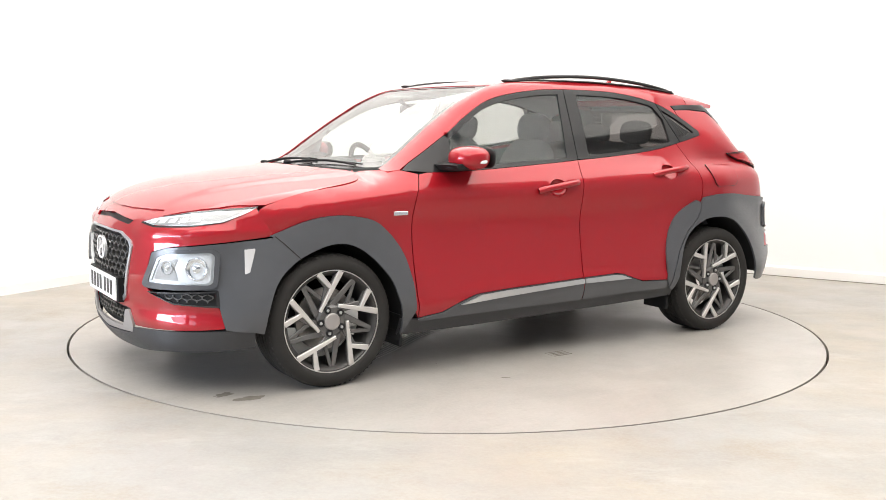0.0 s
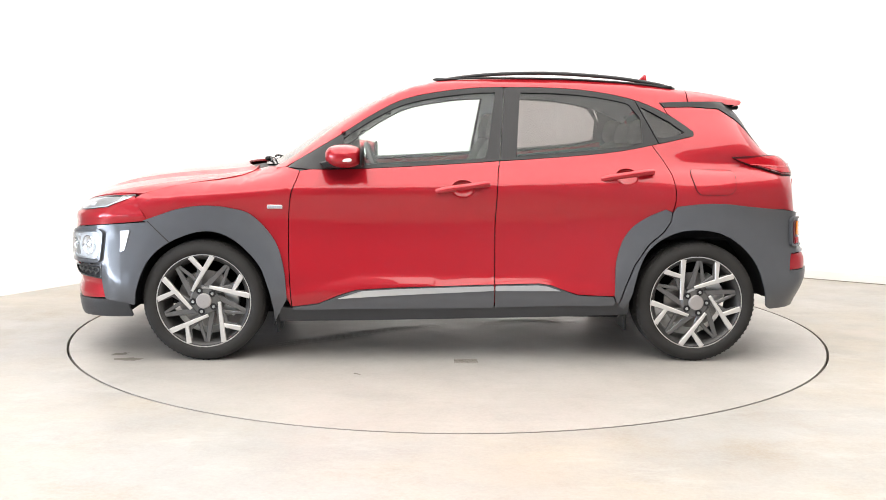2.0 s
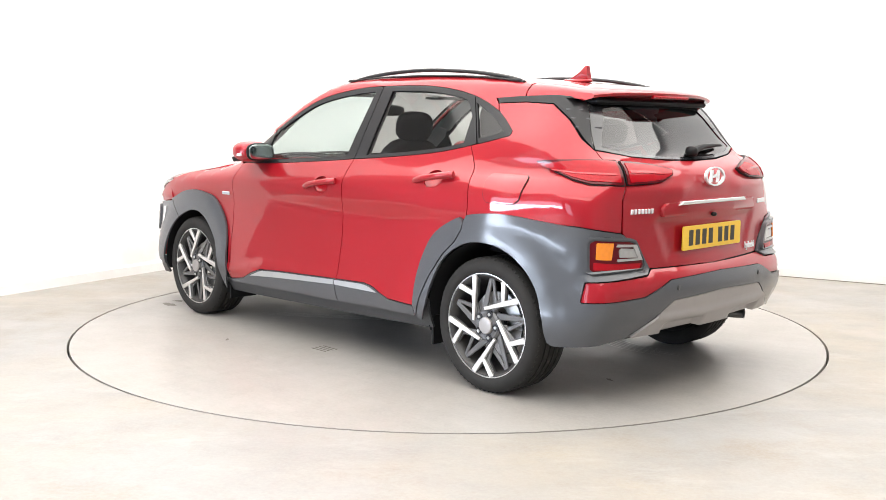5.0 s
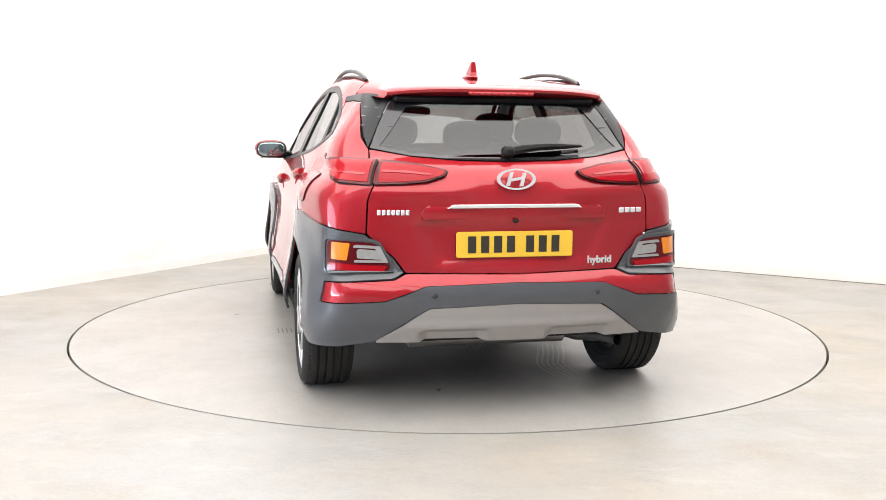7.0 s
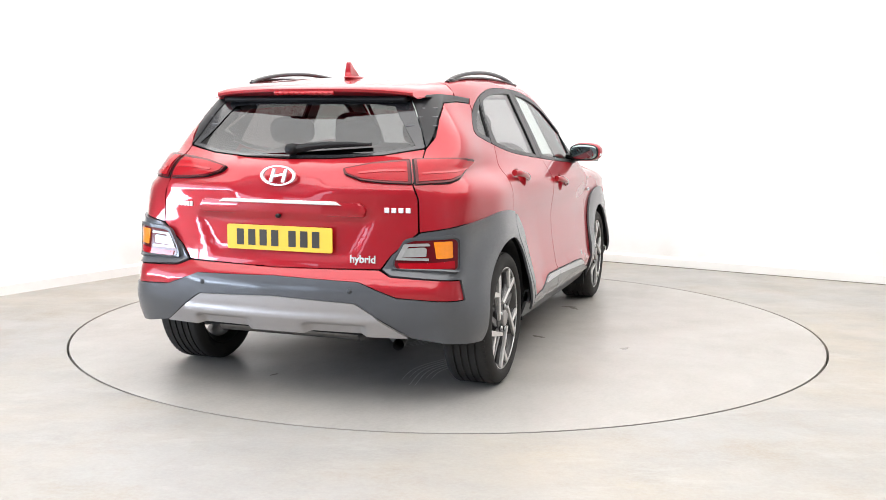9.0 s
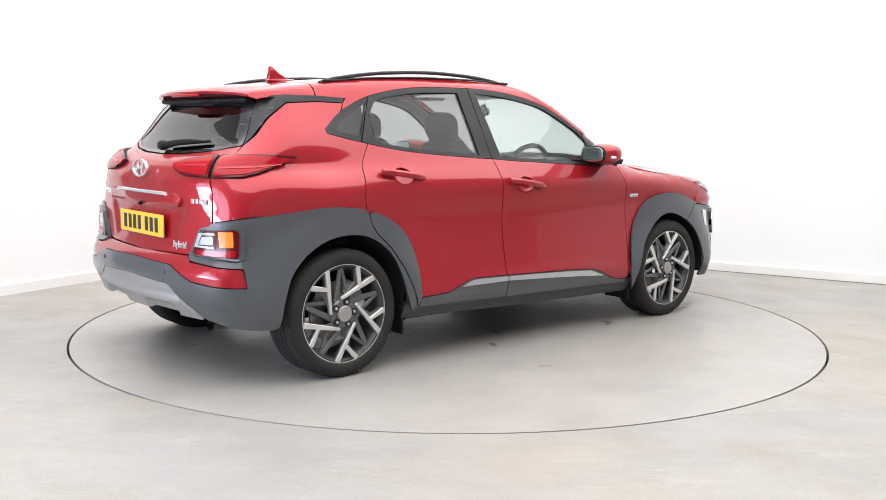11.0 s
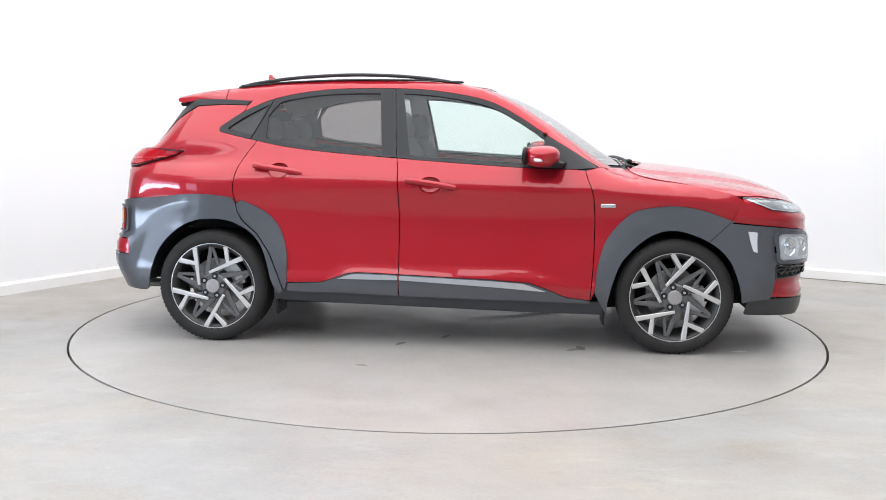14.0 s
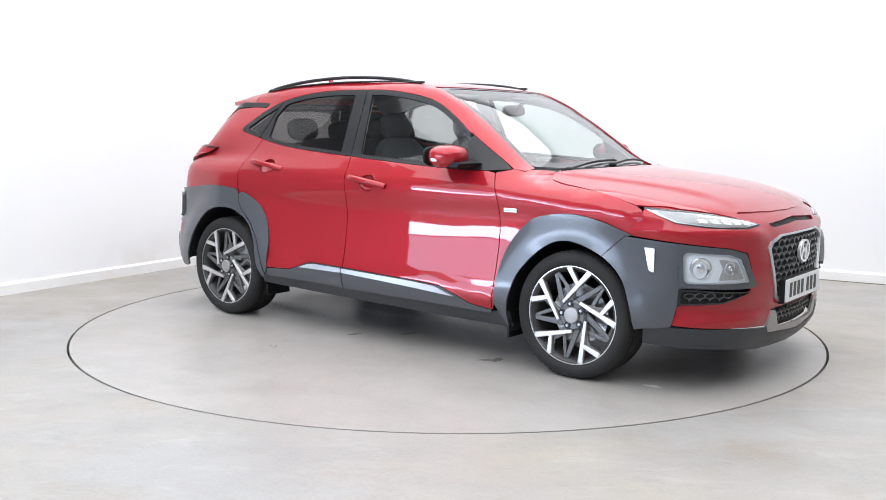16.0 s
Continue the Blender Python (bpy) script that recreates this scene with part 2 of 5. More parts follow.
def resample(loop, step):
    out, n = [], len(loop)
    for i in range(n):
        a, b = np.array(loop[i], float), np.array(loop[(i + 1) % n], float)
        k = max(1, int(math.ceil(np.linalg.norm(b - a) / step)))
        out += [a + (b - a) * j / k for j in range(k)]
    return out


def inside(pts, loop):
    x, y, res = pts[:, 0], pts[:, 1], np.zeros(len(pts), bool)
    L = np.array(loop)
    for (x0, y0), (x1, y1) in zip(L, np.roll(L, -1, 0)):
        if y0 != y1:
            res ^= ((y0 > y) != (y1 > y)) & (x < (x1 - x0) * (y - y0) / (y1 - y0) + x0)
    return res


def near_edge(pts, loop, d):
    L, ok = np.array(loop), np.zeros(len(pts), bool)
    for a, b in zip(L, np.roll(L, -1, 0)):
        ab = b - a
        t = np.clip(((pts - a) @ ab) / max(ab @ ab, 1e-12), 0, 1)
        ok |= np.linalg.norm(pts - a - t[:, None] * ab, axis=1) < d
    return ok


def flat_cut(loops, step):
    """Triangles of an outline with holes, with an even grid inside."""
    loops = [resample(l, step) for l in loops]
    A = np.concatenate([np.array(l) for l in loops])
    lo, hi = A.min(0), A.max(0)
    g = np.stack(np.meshgrid(np.arange(lo[0], hi[0], step), np.arange(lo[1], hi[1], step)), -1).reshape(-1, 2)
    if len(g):
        keep = inside(g, loops[0])
        for h in loops[1:]:
            keep &= ~inside(g, h)
        for l in loops:
            keep &= ~near_edge(g, l, step * 0.45)
        g = g[keep]
    pts = [Vector(p) for p in np.concatenate([A, g])] if len(g) else [Vector(p) for p in A]
    edges, k = [], 0
    for l in loops:
        edges += [(k + i, k + (i + 1) % len(l)) for i in range(len(l))]
        k += len(l)
    v, _, f, *_ = geometry.delaunay_2d_cdt(pts, edges, [], 0, 1e-7)
    v = np.array([tuple(p) for p in v])
    f = np.array([t for t in f if len(t) == 3])
    c = v[f].mean(1)
    ok = inside(c, loops[0])
    for h in loops[1:]:
        ok &= ~inside(c, h)
    area = np.cross(v[f[:, 1]] - v[f[:, 0]], v[f[:, 2]] - v[f[:, 0]])
    return v, f[ok & (np.abs(area) > 1e-9)]


def to_flat(kind, pts):
    return [(radians(a), z) for a, z in pts] if kind in "fb" else [tuple(p) for p in pts]


def panel(name, kind, loops, mat, parent, off=0.0, thick=0.012, step=0.03, sides="LR", r=0.012, label="", shape=None):
    """A body panel: an outline with holes laid on the skin, its edge turned in. shape(points, flat) may move it further outwards."""
    flat = [fillet(to_flat(kind, l), r) if r else to_flat(kind, l) for l in loops]
    uv, faces = flat_cut(flat, step)
    base = lift_to_skin(kind, uv)
    n = outward(base)
    d = np.full(len(uv), off) + (shape(base, uv) if shape else 0)
    top = base + n * d[:, None]
    # outward facing triangles
    t = top[faces]
    flip = np.einsum("ij,ij->i", np.cross(t[:, 1] - t[:, 0], t[:, 2] - t[:, 0]), n[faces[:, 0]]) < 0
    faces = np.where(flip[:, None], faces[:, ::-1], faces)
    if shape:
        acc = np.zeros_like(top)
        fn = np.cross(top[faces[:, 1]] - top[faces[:, 0]], top[faces[:, 2]] - top[faces[:, 0]])
        for k in range(3):
            np.add.at(acc, faces[:, k], fn)
        nn = acc / np.maximum(np.linalg.norm(acc, axis=1, keepdims=True), 1e-12)
    else:
        nn = n
    count = {}
    for f in faces:
        for a, b in ((f[0], f[1]), (f[1], f[2]), (f[2], f[0])):
            count[(a, b)] = 1
    rim = [(a, b) for a, b in count if (b, a) not in count]
    ids = sorted({i for e in rim for i in e})
    new_top = {i: len(top) + k for k, i in enumerate(ids)}
    new_low = {i: len(top) + len(ids) + k for k, i in enumerate(ids)}
    verts = np.concatenate([top, top[ids], top[ids] - n[ids] * thick])
    mid = {}
    for a, b in rim:
        w = np.cross(top[b] - top[a], n[a])
        for i in (a, b):
            mid[i] = mid.get(i, 0) + w / max(np.linalg.norm(w), 1e-9)
    side_n = np.array([mid[i] / max(np.linalg.norm(mid[i]), 1e-9) for i in ids]) if ids else np.zeros((0, 3))
    normals = np.concatenate([nn, side_n, side_n])
    allf = [tuple(f) for f in faces] + [(new_top[b], new_top[a], new_low[a], new_low[b]) for a, b in rim]
    made = []
    for s in sides:
        v, nrm, fs = verts.copy(), normals.copy(), allf
        if s == "R":
            v[:, 1] *= -1
            nrm[:, 1] *= -1
            fs = [f[::-1] for f in allf]
        made.append(mesh_object(name, v, fs, mat, parent if not isinstance(parent, (list, tuple)) else parent["LR".index(s)], True, nrm, label))
    return made


def whole(half):
    """Both halves of a panel that crosses the middle; the half runs from the middle line to the middle line."""
    return list(half) + [(p[0], -p[1]) for p in half[::-1] if abs(p[1]) > 1e-6]


def whole_fan(half):
    return list(half) + [(-p[0], p[1]) for p in half[::-1] if abs(p[0]) > 1e-6]


def box(bm, x0, x1, y0, y1, z0, z1, bevel=0.0, seg=2):
    vs = [bm.verts.new((x, y, z)) for x in (x0, x1) for y in (y0, y1) for z in (z0, z1)]
    fs = [bm.faces.new([vs[i] for i in q]) for q in ((0, 1, 3, 2), (4, 6, 7, 5), (0, 4, 5, 1), (2, 3, 7, 6), (0, 2, 6, 4), (1, 5, 7, 3))]
    if bevel:
        es = list({e for f in fs for e in f.edges})
        bmesh.ops.bevel(bm, geom=es, offset=bevel, segments=seg, affect="EDGES", profile=0.5)
    return bm


def prism(outline, depth, place, bm=None, bevel=0.0, seg=2):
    """Extrudes a flat outline; place(u, v, w) gives the point, w from 0 to depth."""
    bm = bm or bmesh.new()
    a = [bm.verts.new(place(u, v, 0)) for u, v in outline]
    b = [bm.verts.new(place(u, v, depth)) for u, v in outline]
    n = len(a)
    f0, f1 = bm.faces.new(a[::-1]), bm.faces.new(b)
    for i in range(n):
        bm.faces.new((a[i], a[(i + 1) % n], b[(i + 1) % n], b[i]))
    if bevel:
        bmesh.ops.bevel(bm, geom=list(f1.edges), offset=bevel, segments=seg, affect="EDGES", profile=0.5)
    return bm


def tube(path, r, bm=None, sides=10, flat=1.0, caps=True):
    """A bar along a path."""
    bm = bm or bmesh.new()
    P = [Vector(p) for p in path]
    rings = []
    for i, p in enumerate(P):
        d = (P[min(i + 1, len(P) - 1)] - P[max(i - 1, 0)]).normalized()
        u = d.cross(Vector((0, 0, 1)))
        u = u.normalized() if u.length > 1e-4 else Vector((1, 0, 0))
        w = u.cross(d).normalized()
        rr = r[i] if isinstance(r, (list, tuple)) else r
        rings.append([bm.verts.new(p + u * math.cos(a) * rr + w * math.sin(a) * rr * flat) for a in np.linspace(0, 2 * math.pi, sides, endpoint=False)])
    for a, b in zip(rings, rings[1:]):
        for i in range(sides):
            bm.faces.new((a[i], a[(i + 1) % sides], b[(i + 1) % sides], b[i]))
    if caps:
        bm.faces.new(rings[0][::-1])
        bm.faces.new(rings[-1])
    return bm


def lathe(profile, n=64, axis="y", at=(0, 0, 0), bm=None, close=True):
    """Turns a profile of (radius, along) about an axis."""
    bm = bm or bmesh.new()
    rings = []
    for r, w in profile:
        ring = []
        for a in np.linspace(0, 2 * math.pi, n, endpoint=False):
            c, s = r * math.cos(a), r * math.sin(a)
            p = (c, w, s) if axis == "y" else ((c, s, w) if axis == "z" else (w, c, s))
            ring.append(bm.verts.new(Vector(p) + Vector(at)))
        rings.append(ring)
    m = len(rings)
    for k in range(m if close else m - 1):
        a, b = rings[k], rings[(k + 1) % m]
        for i in range(n):
            bm.faces.new((a[i], b[i], b[(i + 1) % n], a[(i + 1) % n]))
    return bm


def blob(sx, sy, sz, at, power=3.0, nu=20, nv=12, bm=None, tilt=0.0):
    """A rounded cushion-like solid; tilt leans it back about the y axis, in degrees."""
    bm = bm or bmesh.new()
    rot = Matrix.Rotation(radians(tilt), 3, "Y")
    e = 2 / power

    def pw(v):
        return math.copysign(abs(v) ** e, v)
    rings = []
    for j in range(nv + 1):
        b = -math.pi / 2 + math.pi * j / nv
        rings.append([bm.verts.new(rot @ Vector((sx * pw(math.cos(b)) * pw(math.cos(a)), sy * pw(math.cos(b)) * pw(math.sin(a)), sz * pw(math.sin(b)))) + Vector(at))
                      for a in np.linspace(0, 2 * math.pi, nu, endpoint=False)])
    for a, b in zip(rings, rings[1:]):
        for i in range(nu):
            bm.faces.new((a[i], a[(i + 1) % nu], b[(i + 1) % nu], b[i]))
    bmesh.ops.remove_doubles(bm, verts=bm.verts[:], dist=1e-5)
    return bm


# ---- the studio ----
def wall(name, a, b, out, label, h=HIGH, t=0.2, mat=None):
    """A thick wall between two plan points, growing outwards."""
    a, b = Vector(a), Vector(b)
    o = Vector(out) * t
    bm = bmesh.new()
    q = [a, b, b + o, a + o]
    lo = [bm.verts.new(p) for p in q]
    hi = [bm.verts.new(p + Vector((0, 0, h))) for p in q]
    bm.faces.new(lo[::-1]), bm.faces.new(hi)
    for i in range(4):
        bm.faces.new((lo[i], lo[(i + 1) % 4], hi[(i + 1) % 4], hi[i]))
    return tagged(part(name, bm, mat or WALL, None), label, "wall", kind="structure")


R_COVE = 1.3
wall("wall_north", plan(R_COVE, 0), plan(LONG_A, 0), -ALONG_B, "white painted studio wall with a low skirting")
WHITE_END = 4.9
wall("wall_west", plan(0, R_COVE), plan(0, WHITE_END), -ALONG_A, "white painted studio wall with faint stains near the floor")
# beyond WHITE_END the wall is unseen, toned grey for the car's reflections
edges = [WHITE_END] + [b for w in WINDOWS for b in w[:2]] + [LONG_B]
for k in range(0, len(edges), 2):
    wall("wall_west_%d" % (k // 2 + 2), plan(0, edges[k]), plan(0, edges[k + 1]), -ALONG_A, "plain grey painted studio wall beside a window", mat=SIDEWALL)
# east and south walls stay unseen; their grey stands for missing light
wall("wall_east", plan(LONG_A, 0), plan(LONG_A, LONG_B), ALONG_A, "plain grey painted studio wall", mat=BACKWALL)
a0, a1, z0, z1 = REAR_WINDOW
wall("wall_south", plan(a1, LONG_B), plan(LONG_A, LONG_B), ALONG_B, "plain grey painted studio wall", mat=BACKWALL)
wall("wall_south_2", plan(0, LONG_B), plan(a0, LONG_B), ALONG_B, "plain grey painted studio wall", mat=BACKWALL)
wall("wall_south_3", plan(a0, LONG_B), plan(a1, LONG_B), ALONG_B, "plain grey painted wall below the window", h=z0, mat=BACKWALL)
wall("wall_south_4", plan(a0, LONG_B), plan(a1, LONG_B), ALONG_B, "plain grey painted wall above the window", h=HIGH - z1, mat=BACKWALL).location.z = z1
window = tagged(new("window_2"), "narrow studio window with slim white bars", "window", kind="structure")
for a in (a0 + 0.03, (a0 + a1) / 2, a1 - 0.03):
    part("window_bar", tube([plan(a, LONG_B + 0.06, z0), plan(a, LONG_B + 0.06, z1)], 0.03, sides=4), SKIRT, window)
for z in (z0 + 0.02, z1 - 0.02):
    part("window_bar", tube([plan(a0, LONG_B + 0.06, z), plan(a1, LONG_B + 0.06, z)], 0.03, sides=4), SKIRT, window)
for k, (b0, b1, z0, z1) in enumerate(WINDOWS):
    wall("wall_below_window_%d" % (k + 1), plan(0, b0), plan(0, b1), -ALONG_A, "white painted wall below the window", h=z0)
    wall("wall_above_window_%d" % (k + 1), plan(0, b0), plan(0, b1), -ALONG_A, "white painted wall above the window", h=HIGH - z1).location.z = z1
    window = tagged(new("window_%d" % (k + 1)), "wide studio window with slim white bars", "window", kind="structure")
    for b in (b0 + 0.03, b0 + (b1 - b0) * 0.3, b1 - 0.03):
        part("window_bar", tube([plan(-0.06, b, z0), plan(-0.06, b, z1)], 0.03, sides=4), SKIRT, window)
    for z in (z0 + 0.02, SILL_BAR, z1 - 0.02):
        part("window_bar", tube([plan(-0.06, b0, z), plan(-0.06, b1, z)], 0.03, sides=4), SKIRT, window)
# rounded corner between the two walls behind the turntable
bm = bmesh.new()
rows = []
for k in range(21):
    a = radians(90 * k / 20)
    rows.append([bm.verts.new(plan(R_COVE - (R_COVE + t) * math.sin(a), R_COVE - (R_COVE + t) * math.cos(a), z)) for t, z in ((0, 0), (0, HIGH), (0.2, HIGH), (0.2, 0))])
for a, b in zip(rows, rows[1:]):
    for i in range(4):
        bm.faces.new((a[i], a[(i + 1) % 4], b[(i + 1) % 4], b[i]))
tagged(part("wall_corner", bm, WALL, None), "rounded white corner of the studio wall", "wall", kind="structure")


def skirting(name, a, b, out):
    a, b, o = Vector(a), Vector(b), Vector(out)
    bm = bmesh.new()
    prof = [(0, 0), (0.022, 0), (0.022, 0.072), (0.012, 0.085), (0, 0.088)]
    ra = [bm.verts.new(a + o * u + Vector((0, 0, v))) for u, v in prof]
    rb = [bm.verts.new(b + o * u + Vector((0, 0, v))) for u, v in prof]
    for i in range(5):
        bm.faces.new((ra[i], ra[(i + 1) % 5], rb[(i + 1) % 5], rb[i]))
    return tagged(part(name, bm, SKIRT, None), "low white painted skirting along the studio wall", "skirting", kind="structure")


skirting("baseboard", plan(R_COVE, 0), plan(LONG_A, 0), ALONG_B)
skirting("baseboard", plan(0, R_COVE), plan(0, LONG_B), ALONG_A)
bm = bmesh.new()
q = [plan(R_COVE, 0.023), plan(LONG_A, 0.023), plan(LONG_A, 0.034), plan(R_COVE, 0.034)]
lo, hi = [bm.verts.new(p) for p in q], [bm.verts.new(p + Vector((0, 0, 0.004))) for p in q]
bm.faces.new(hi)
for i in range(4):
    bm.faces.new((lo[i], lo[(i + 1) % 4], hi[(i + 1) % 4], hi[i]))
tagged(part("trim", bm, OIL, None), "thin dark joint where the wall meets the floor", "trim", kind="structure")

bm = bmesh.new()
R_PIT = 2.262
corners = [plan(-0.2, -0.2), plan(LONG_A + 0.2, -0.2), plan(LONG_A + 0.2, LONG_B + 0.2), plan(-0.2, LONG_B + 0.2)]
# floor sheet with the round pit for the turntable
n = 160
ring = [bm.verts.new((R_PIT * math.cos(a), R_PIT * math.sin(a), 0)) for a in np.linspace(0, 2 * math.pi, n, endpoint=False)]
low = [bm.verts.new((R_PIT * math.cos(a), R_PIT * math.sin(a), -0.14)) for a in np.linspace(0, 2 * math.pi, n, endpoint=False)]


def to_edge(a):
    d = Vector((math.cos(a), math.sin(a), 0))
    best = 99
    for i in range(4):
        p, q = corners[i], corners[(i + 1) % 4]
        e = q - p
        den = d.x * e.y - d.y * e.x
        if abs(den) > 1e-9:
            t = (p.x * e.y - p.y * e.x) / den
            s = (p.x * d.y - p.y * d.x) / den
            if t > 0 and -1e-6 <= s <= 1 + 1e-6:
                best = min(best, t)
    return d * best


outer = [bm.verts.new(to_edge(a)) for a in np.linspace(0, 2 * math.pi, n, endpoint=False)]
for i in range(n):
    j = (i + 1) % n
    bm.faces.new((ring[i], ring[j], outer[j], outer[i]))
    bm.faces.new((low[i], low[j], ring[j], ring[i]))
tagged(part("floor", bm, FLOOR, None), "pale worn concrete studio floor with faint stains", "floor", kind="structure")
bm = bmesh.new()
cs = [plan(-0.2, -0.2, HIGH), plan(LONG_A + 0.2, -0.2, HIGH), plan(LONG_A + 0.2, LONG_B + 0.2, HIGH), plan(-0.2, LONG_B + 0.2, HIGH)]
lo = [bm.verts.new(c) for c in cs]
hi = [bm.verts.new(c + Vector((0, 0, 0.2))) for c in cs]
bm.faces.new(lo), bm.faces.new(hi[::-1])
for i in range(4):
    bm.faces.new((lo[i], lo[(i + 1) % 4], hi[(i + 1) % 4], hi[i]))
tagged(part("ceiling", bm, CEIL, None), "white painted studio ceiling", "ceiling", kind="structure")
bm = lathe([(2.30, -0.16), (2.30, -0.15), (0.01, -0.15), (0.01, -0.16)], 96, "z")
tagged(part("pit_floor", bm, GAP, None), "dark pit floor under the turntable", "floor", kind="structure")

# ---- turntable ----
turntable = empty("turntable", "round pale grey car turntable flush with the floor", "turntable")
R_TABLE = 2.248
bm = bmesh.new()
n = 180
top = [bm.verts.new((R_TABLE * math.cos(a), R_TABLE * math.sin(a), 0)) for a in np.linspace(0, 2 * math.pi, n, endpoint=False)]
mid = bm.verts.new((0, 0, 0))
bot = [bm.verts.new((R_TABLE * math.cos(a), R_TABLE * math.sin(a), -0.14)) for a in np.linspace(0, 2 * math.pi, n, endpoint=False)]
for i in range(n):
    j = (i + 1) % n
    bm.faces.new((top[i], top[j], mid))
    bm.faces.new((bot[i], bot[j], top[j], top[i]))
part("disc", bm, TABLE, turntable)


# ---- the car's skin ----
def curve(xs, ys):
    """A smooth monotone curve through a few knots, as a function of arrays."""
    xs, ys = np.array(xs, float), np.array(ys, float)
    h = np.diff(xs)
    s = np.diff(ys) / h
    d = np.zeros(len(xs))
    d[0], d[-1] = s[0], s[-1]
    for i in range(1, len(xs) - 1):
        if s[i - 1] * s[i] > 0:
            w1, w2 = 2 * h[i] + h[i - 1], h[i] + 2 * h[i - 1]
            d[i] = (w1 + w2) / (w1 / s[i - 1] + w2 / s[i])

    def value(x):
        x = np.clip(np.asarray(x, float), xs[0], xs[-1])
        i = np.clip(np.searchsorted(xs, x, side="right") - 1, 0, len(h) - 1)
        t = (x - xs[i]) / h[i]
        return (ys[i] * (1 + 2 * t) * (1 - t) ** 2 + h[i] * d[i] * t * (1 - t) ** 2
                + ys[i + 1] * t * t * (3 - 2 * t) + h[i] * d[i + 1] * t * t * (t - 1))
    return value


# the car's skin: half width by height, plan taper, crown lines, nose and tail
SIDE = curve([0.10, 0.20, 0.30, 0.37, 0.42, 0.54, 0.66, 0.76, 0.86, 0.92, 0.96, 1.00, 1.06, 1.20, 1.35, 1.46, 1.60],
             [0.76, 0.825, 0.872, 0.890, 0.887, 0.868, 0.854, 0.851, 0.860, 0.856, 0.843, 0.825, 0.787, 0.722, 0.650, 0.598, 0.53])
TAPER = curve([-2.2, -1.9, -1.6, -1.35, -1.0, -0.4, 0.4, 0.9, 1.3, 1.55, 1.75, 1.95, 2.2],
              [-0.17, -0.085, -0.018, 0.012, 0.004, 0.006, 0.007, 0.001, 0.009, 0.002, -0.022, -0.10, -0.26])
WAIST = curve([-2.0, -1.7, -1.3, -0.9, -0.3, 0.6, 1.0, 1.4, 1.8], [0.0, 0.008, -0.022, -0.006, 0.0, 0.0, -0.005, -0.015, -0.02])
CROWN = curve([-1.9, -1.7, -1.28, -0.86, -0.5, -0.2, 0.05, 0.22, 0.36, 0.50, 0.65, 0.80, 1.0, 1.08, 1.16, 1.34, 1.62, 1.84, 1.98, 2.07, 2.2],
              [1.36, 1.405, 1.463, 1.500, 1.514, 1.512, 1.500, 1.475, 1.43, 1.370, 1.285, 1.185, 1.055, 1.026, 1.012, 0.996, 0.960, 0.915, 0.868, 0.828, 0.74])
NOSE = curve([0.10, 0.17, 0.24, 0.40, 0.55, 0.70, 0.77, 0.83, 0.90], [2.00, 2.06, 2.105, 2.120, 2.130, 2.125, 2.112, 2.08, 2.00])
TAIL = curve([0.20, 0.33, 0.45, 0.53, 0.585, 0.62, 0.80, 0.90, 0.97, 1.03, 1.07, 1.10, 1.36, 1.50],
             [-1.90, -1.955, -2.008, -2.013, -1.992, -1.955, -1.948, -1.952, -1.940, -1.915, -1.872, -1.81, -1.60, -1.47])


def smin(a, b, k):
    h = np.maximum(k - np.abs(a - b), 0) / k
    return np.minimum(a, b) - h * h * k * 0.25


def skin(x, y, z):
    """Above zero inside the car's skin."""
    y = np.abs(y)
    up = np.clip((z - 0.90) / 0.16, 0, 1)
    draw_in = np.clip((-x - 1.0) / 0.5, 0, 1) * np.clip((z - 1.17) / 0.18, 0, 1)
    back = np.clip((-x - 1.05) / 0.4, 0, 1)
    hip = 0.036 * np.exp(-((z - 1.035) / 0.055) ** 2) * back * back * (3 - 2 * back)
    side = SIDE(z) + TAPER(x) + WAIST(x) * up * up * (3 - 2 * up) - 0.045 * draw_in * draw_in * (3 - 2 * draw_in) - hip - y
    bow = 0.018 + 0.016 * np.clip((x - 1.0) / 0.3, 0, 1)
    top = (CROWN(x + 0.07 * np.clip((x - 0.1) / 0.4, 0, 1) * np.clip((1.35 - x) / 0.35, 0, 1) * (y / 0.6) ** 2) - bow * (y / 0.6) ** 2 - z) * 0.85
    nose = NOSE(z) - 0.22 * y ** 2 - 0.32 * y ** 6 - x
    tail = x - TAIL(z) - 0.15 * y ** 2 - (0.06 + 0.28 * np.clip((z - 0.80) / 0.16, 0, 1)) * y ** 6
    f = smin(side, top, np.where(z > 1.2, 0.05, 0.10))
    f = smin(f, nose, 0.10)
    return smin(f, tail, np.where(z > 0.98, 0.12, 0.075))


def along(origin, way, far):
    """Where rays from inside leave the skin."""
    lo, hi = np.zeros(len(origin)), np.full(len(origin), far)
    for _ in range(34):
        mid = (lo + hi) / 2
        p = origin + way * mid[:, None]
        inside = skin(p[:, 0], p[:, 1], p[:, 2]) > 0
        lo, hi = np.where(inside, mid, lo), np.where(inside, hi, mid)
    return origin + way * lo[:, None]


def outward(p, e=0.004):
    g = np.stack([skin(*(p + d).T) - skin(*(p - d).T) for d in np.eye(3) * e], -1)
    return -g / np.maximum(np.linalg.norm(g, axis=1, keepdims=True), 1e-9)


FRONT_AXIS, REAR_AXIS = 1.0, -0.6


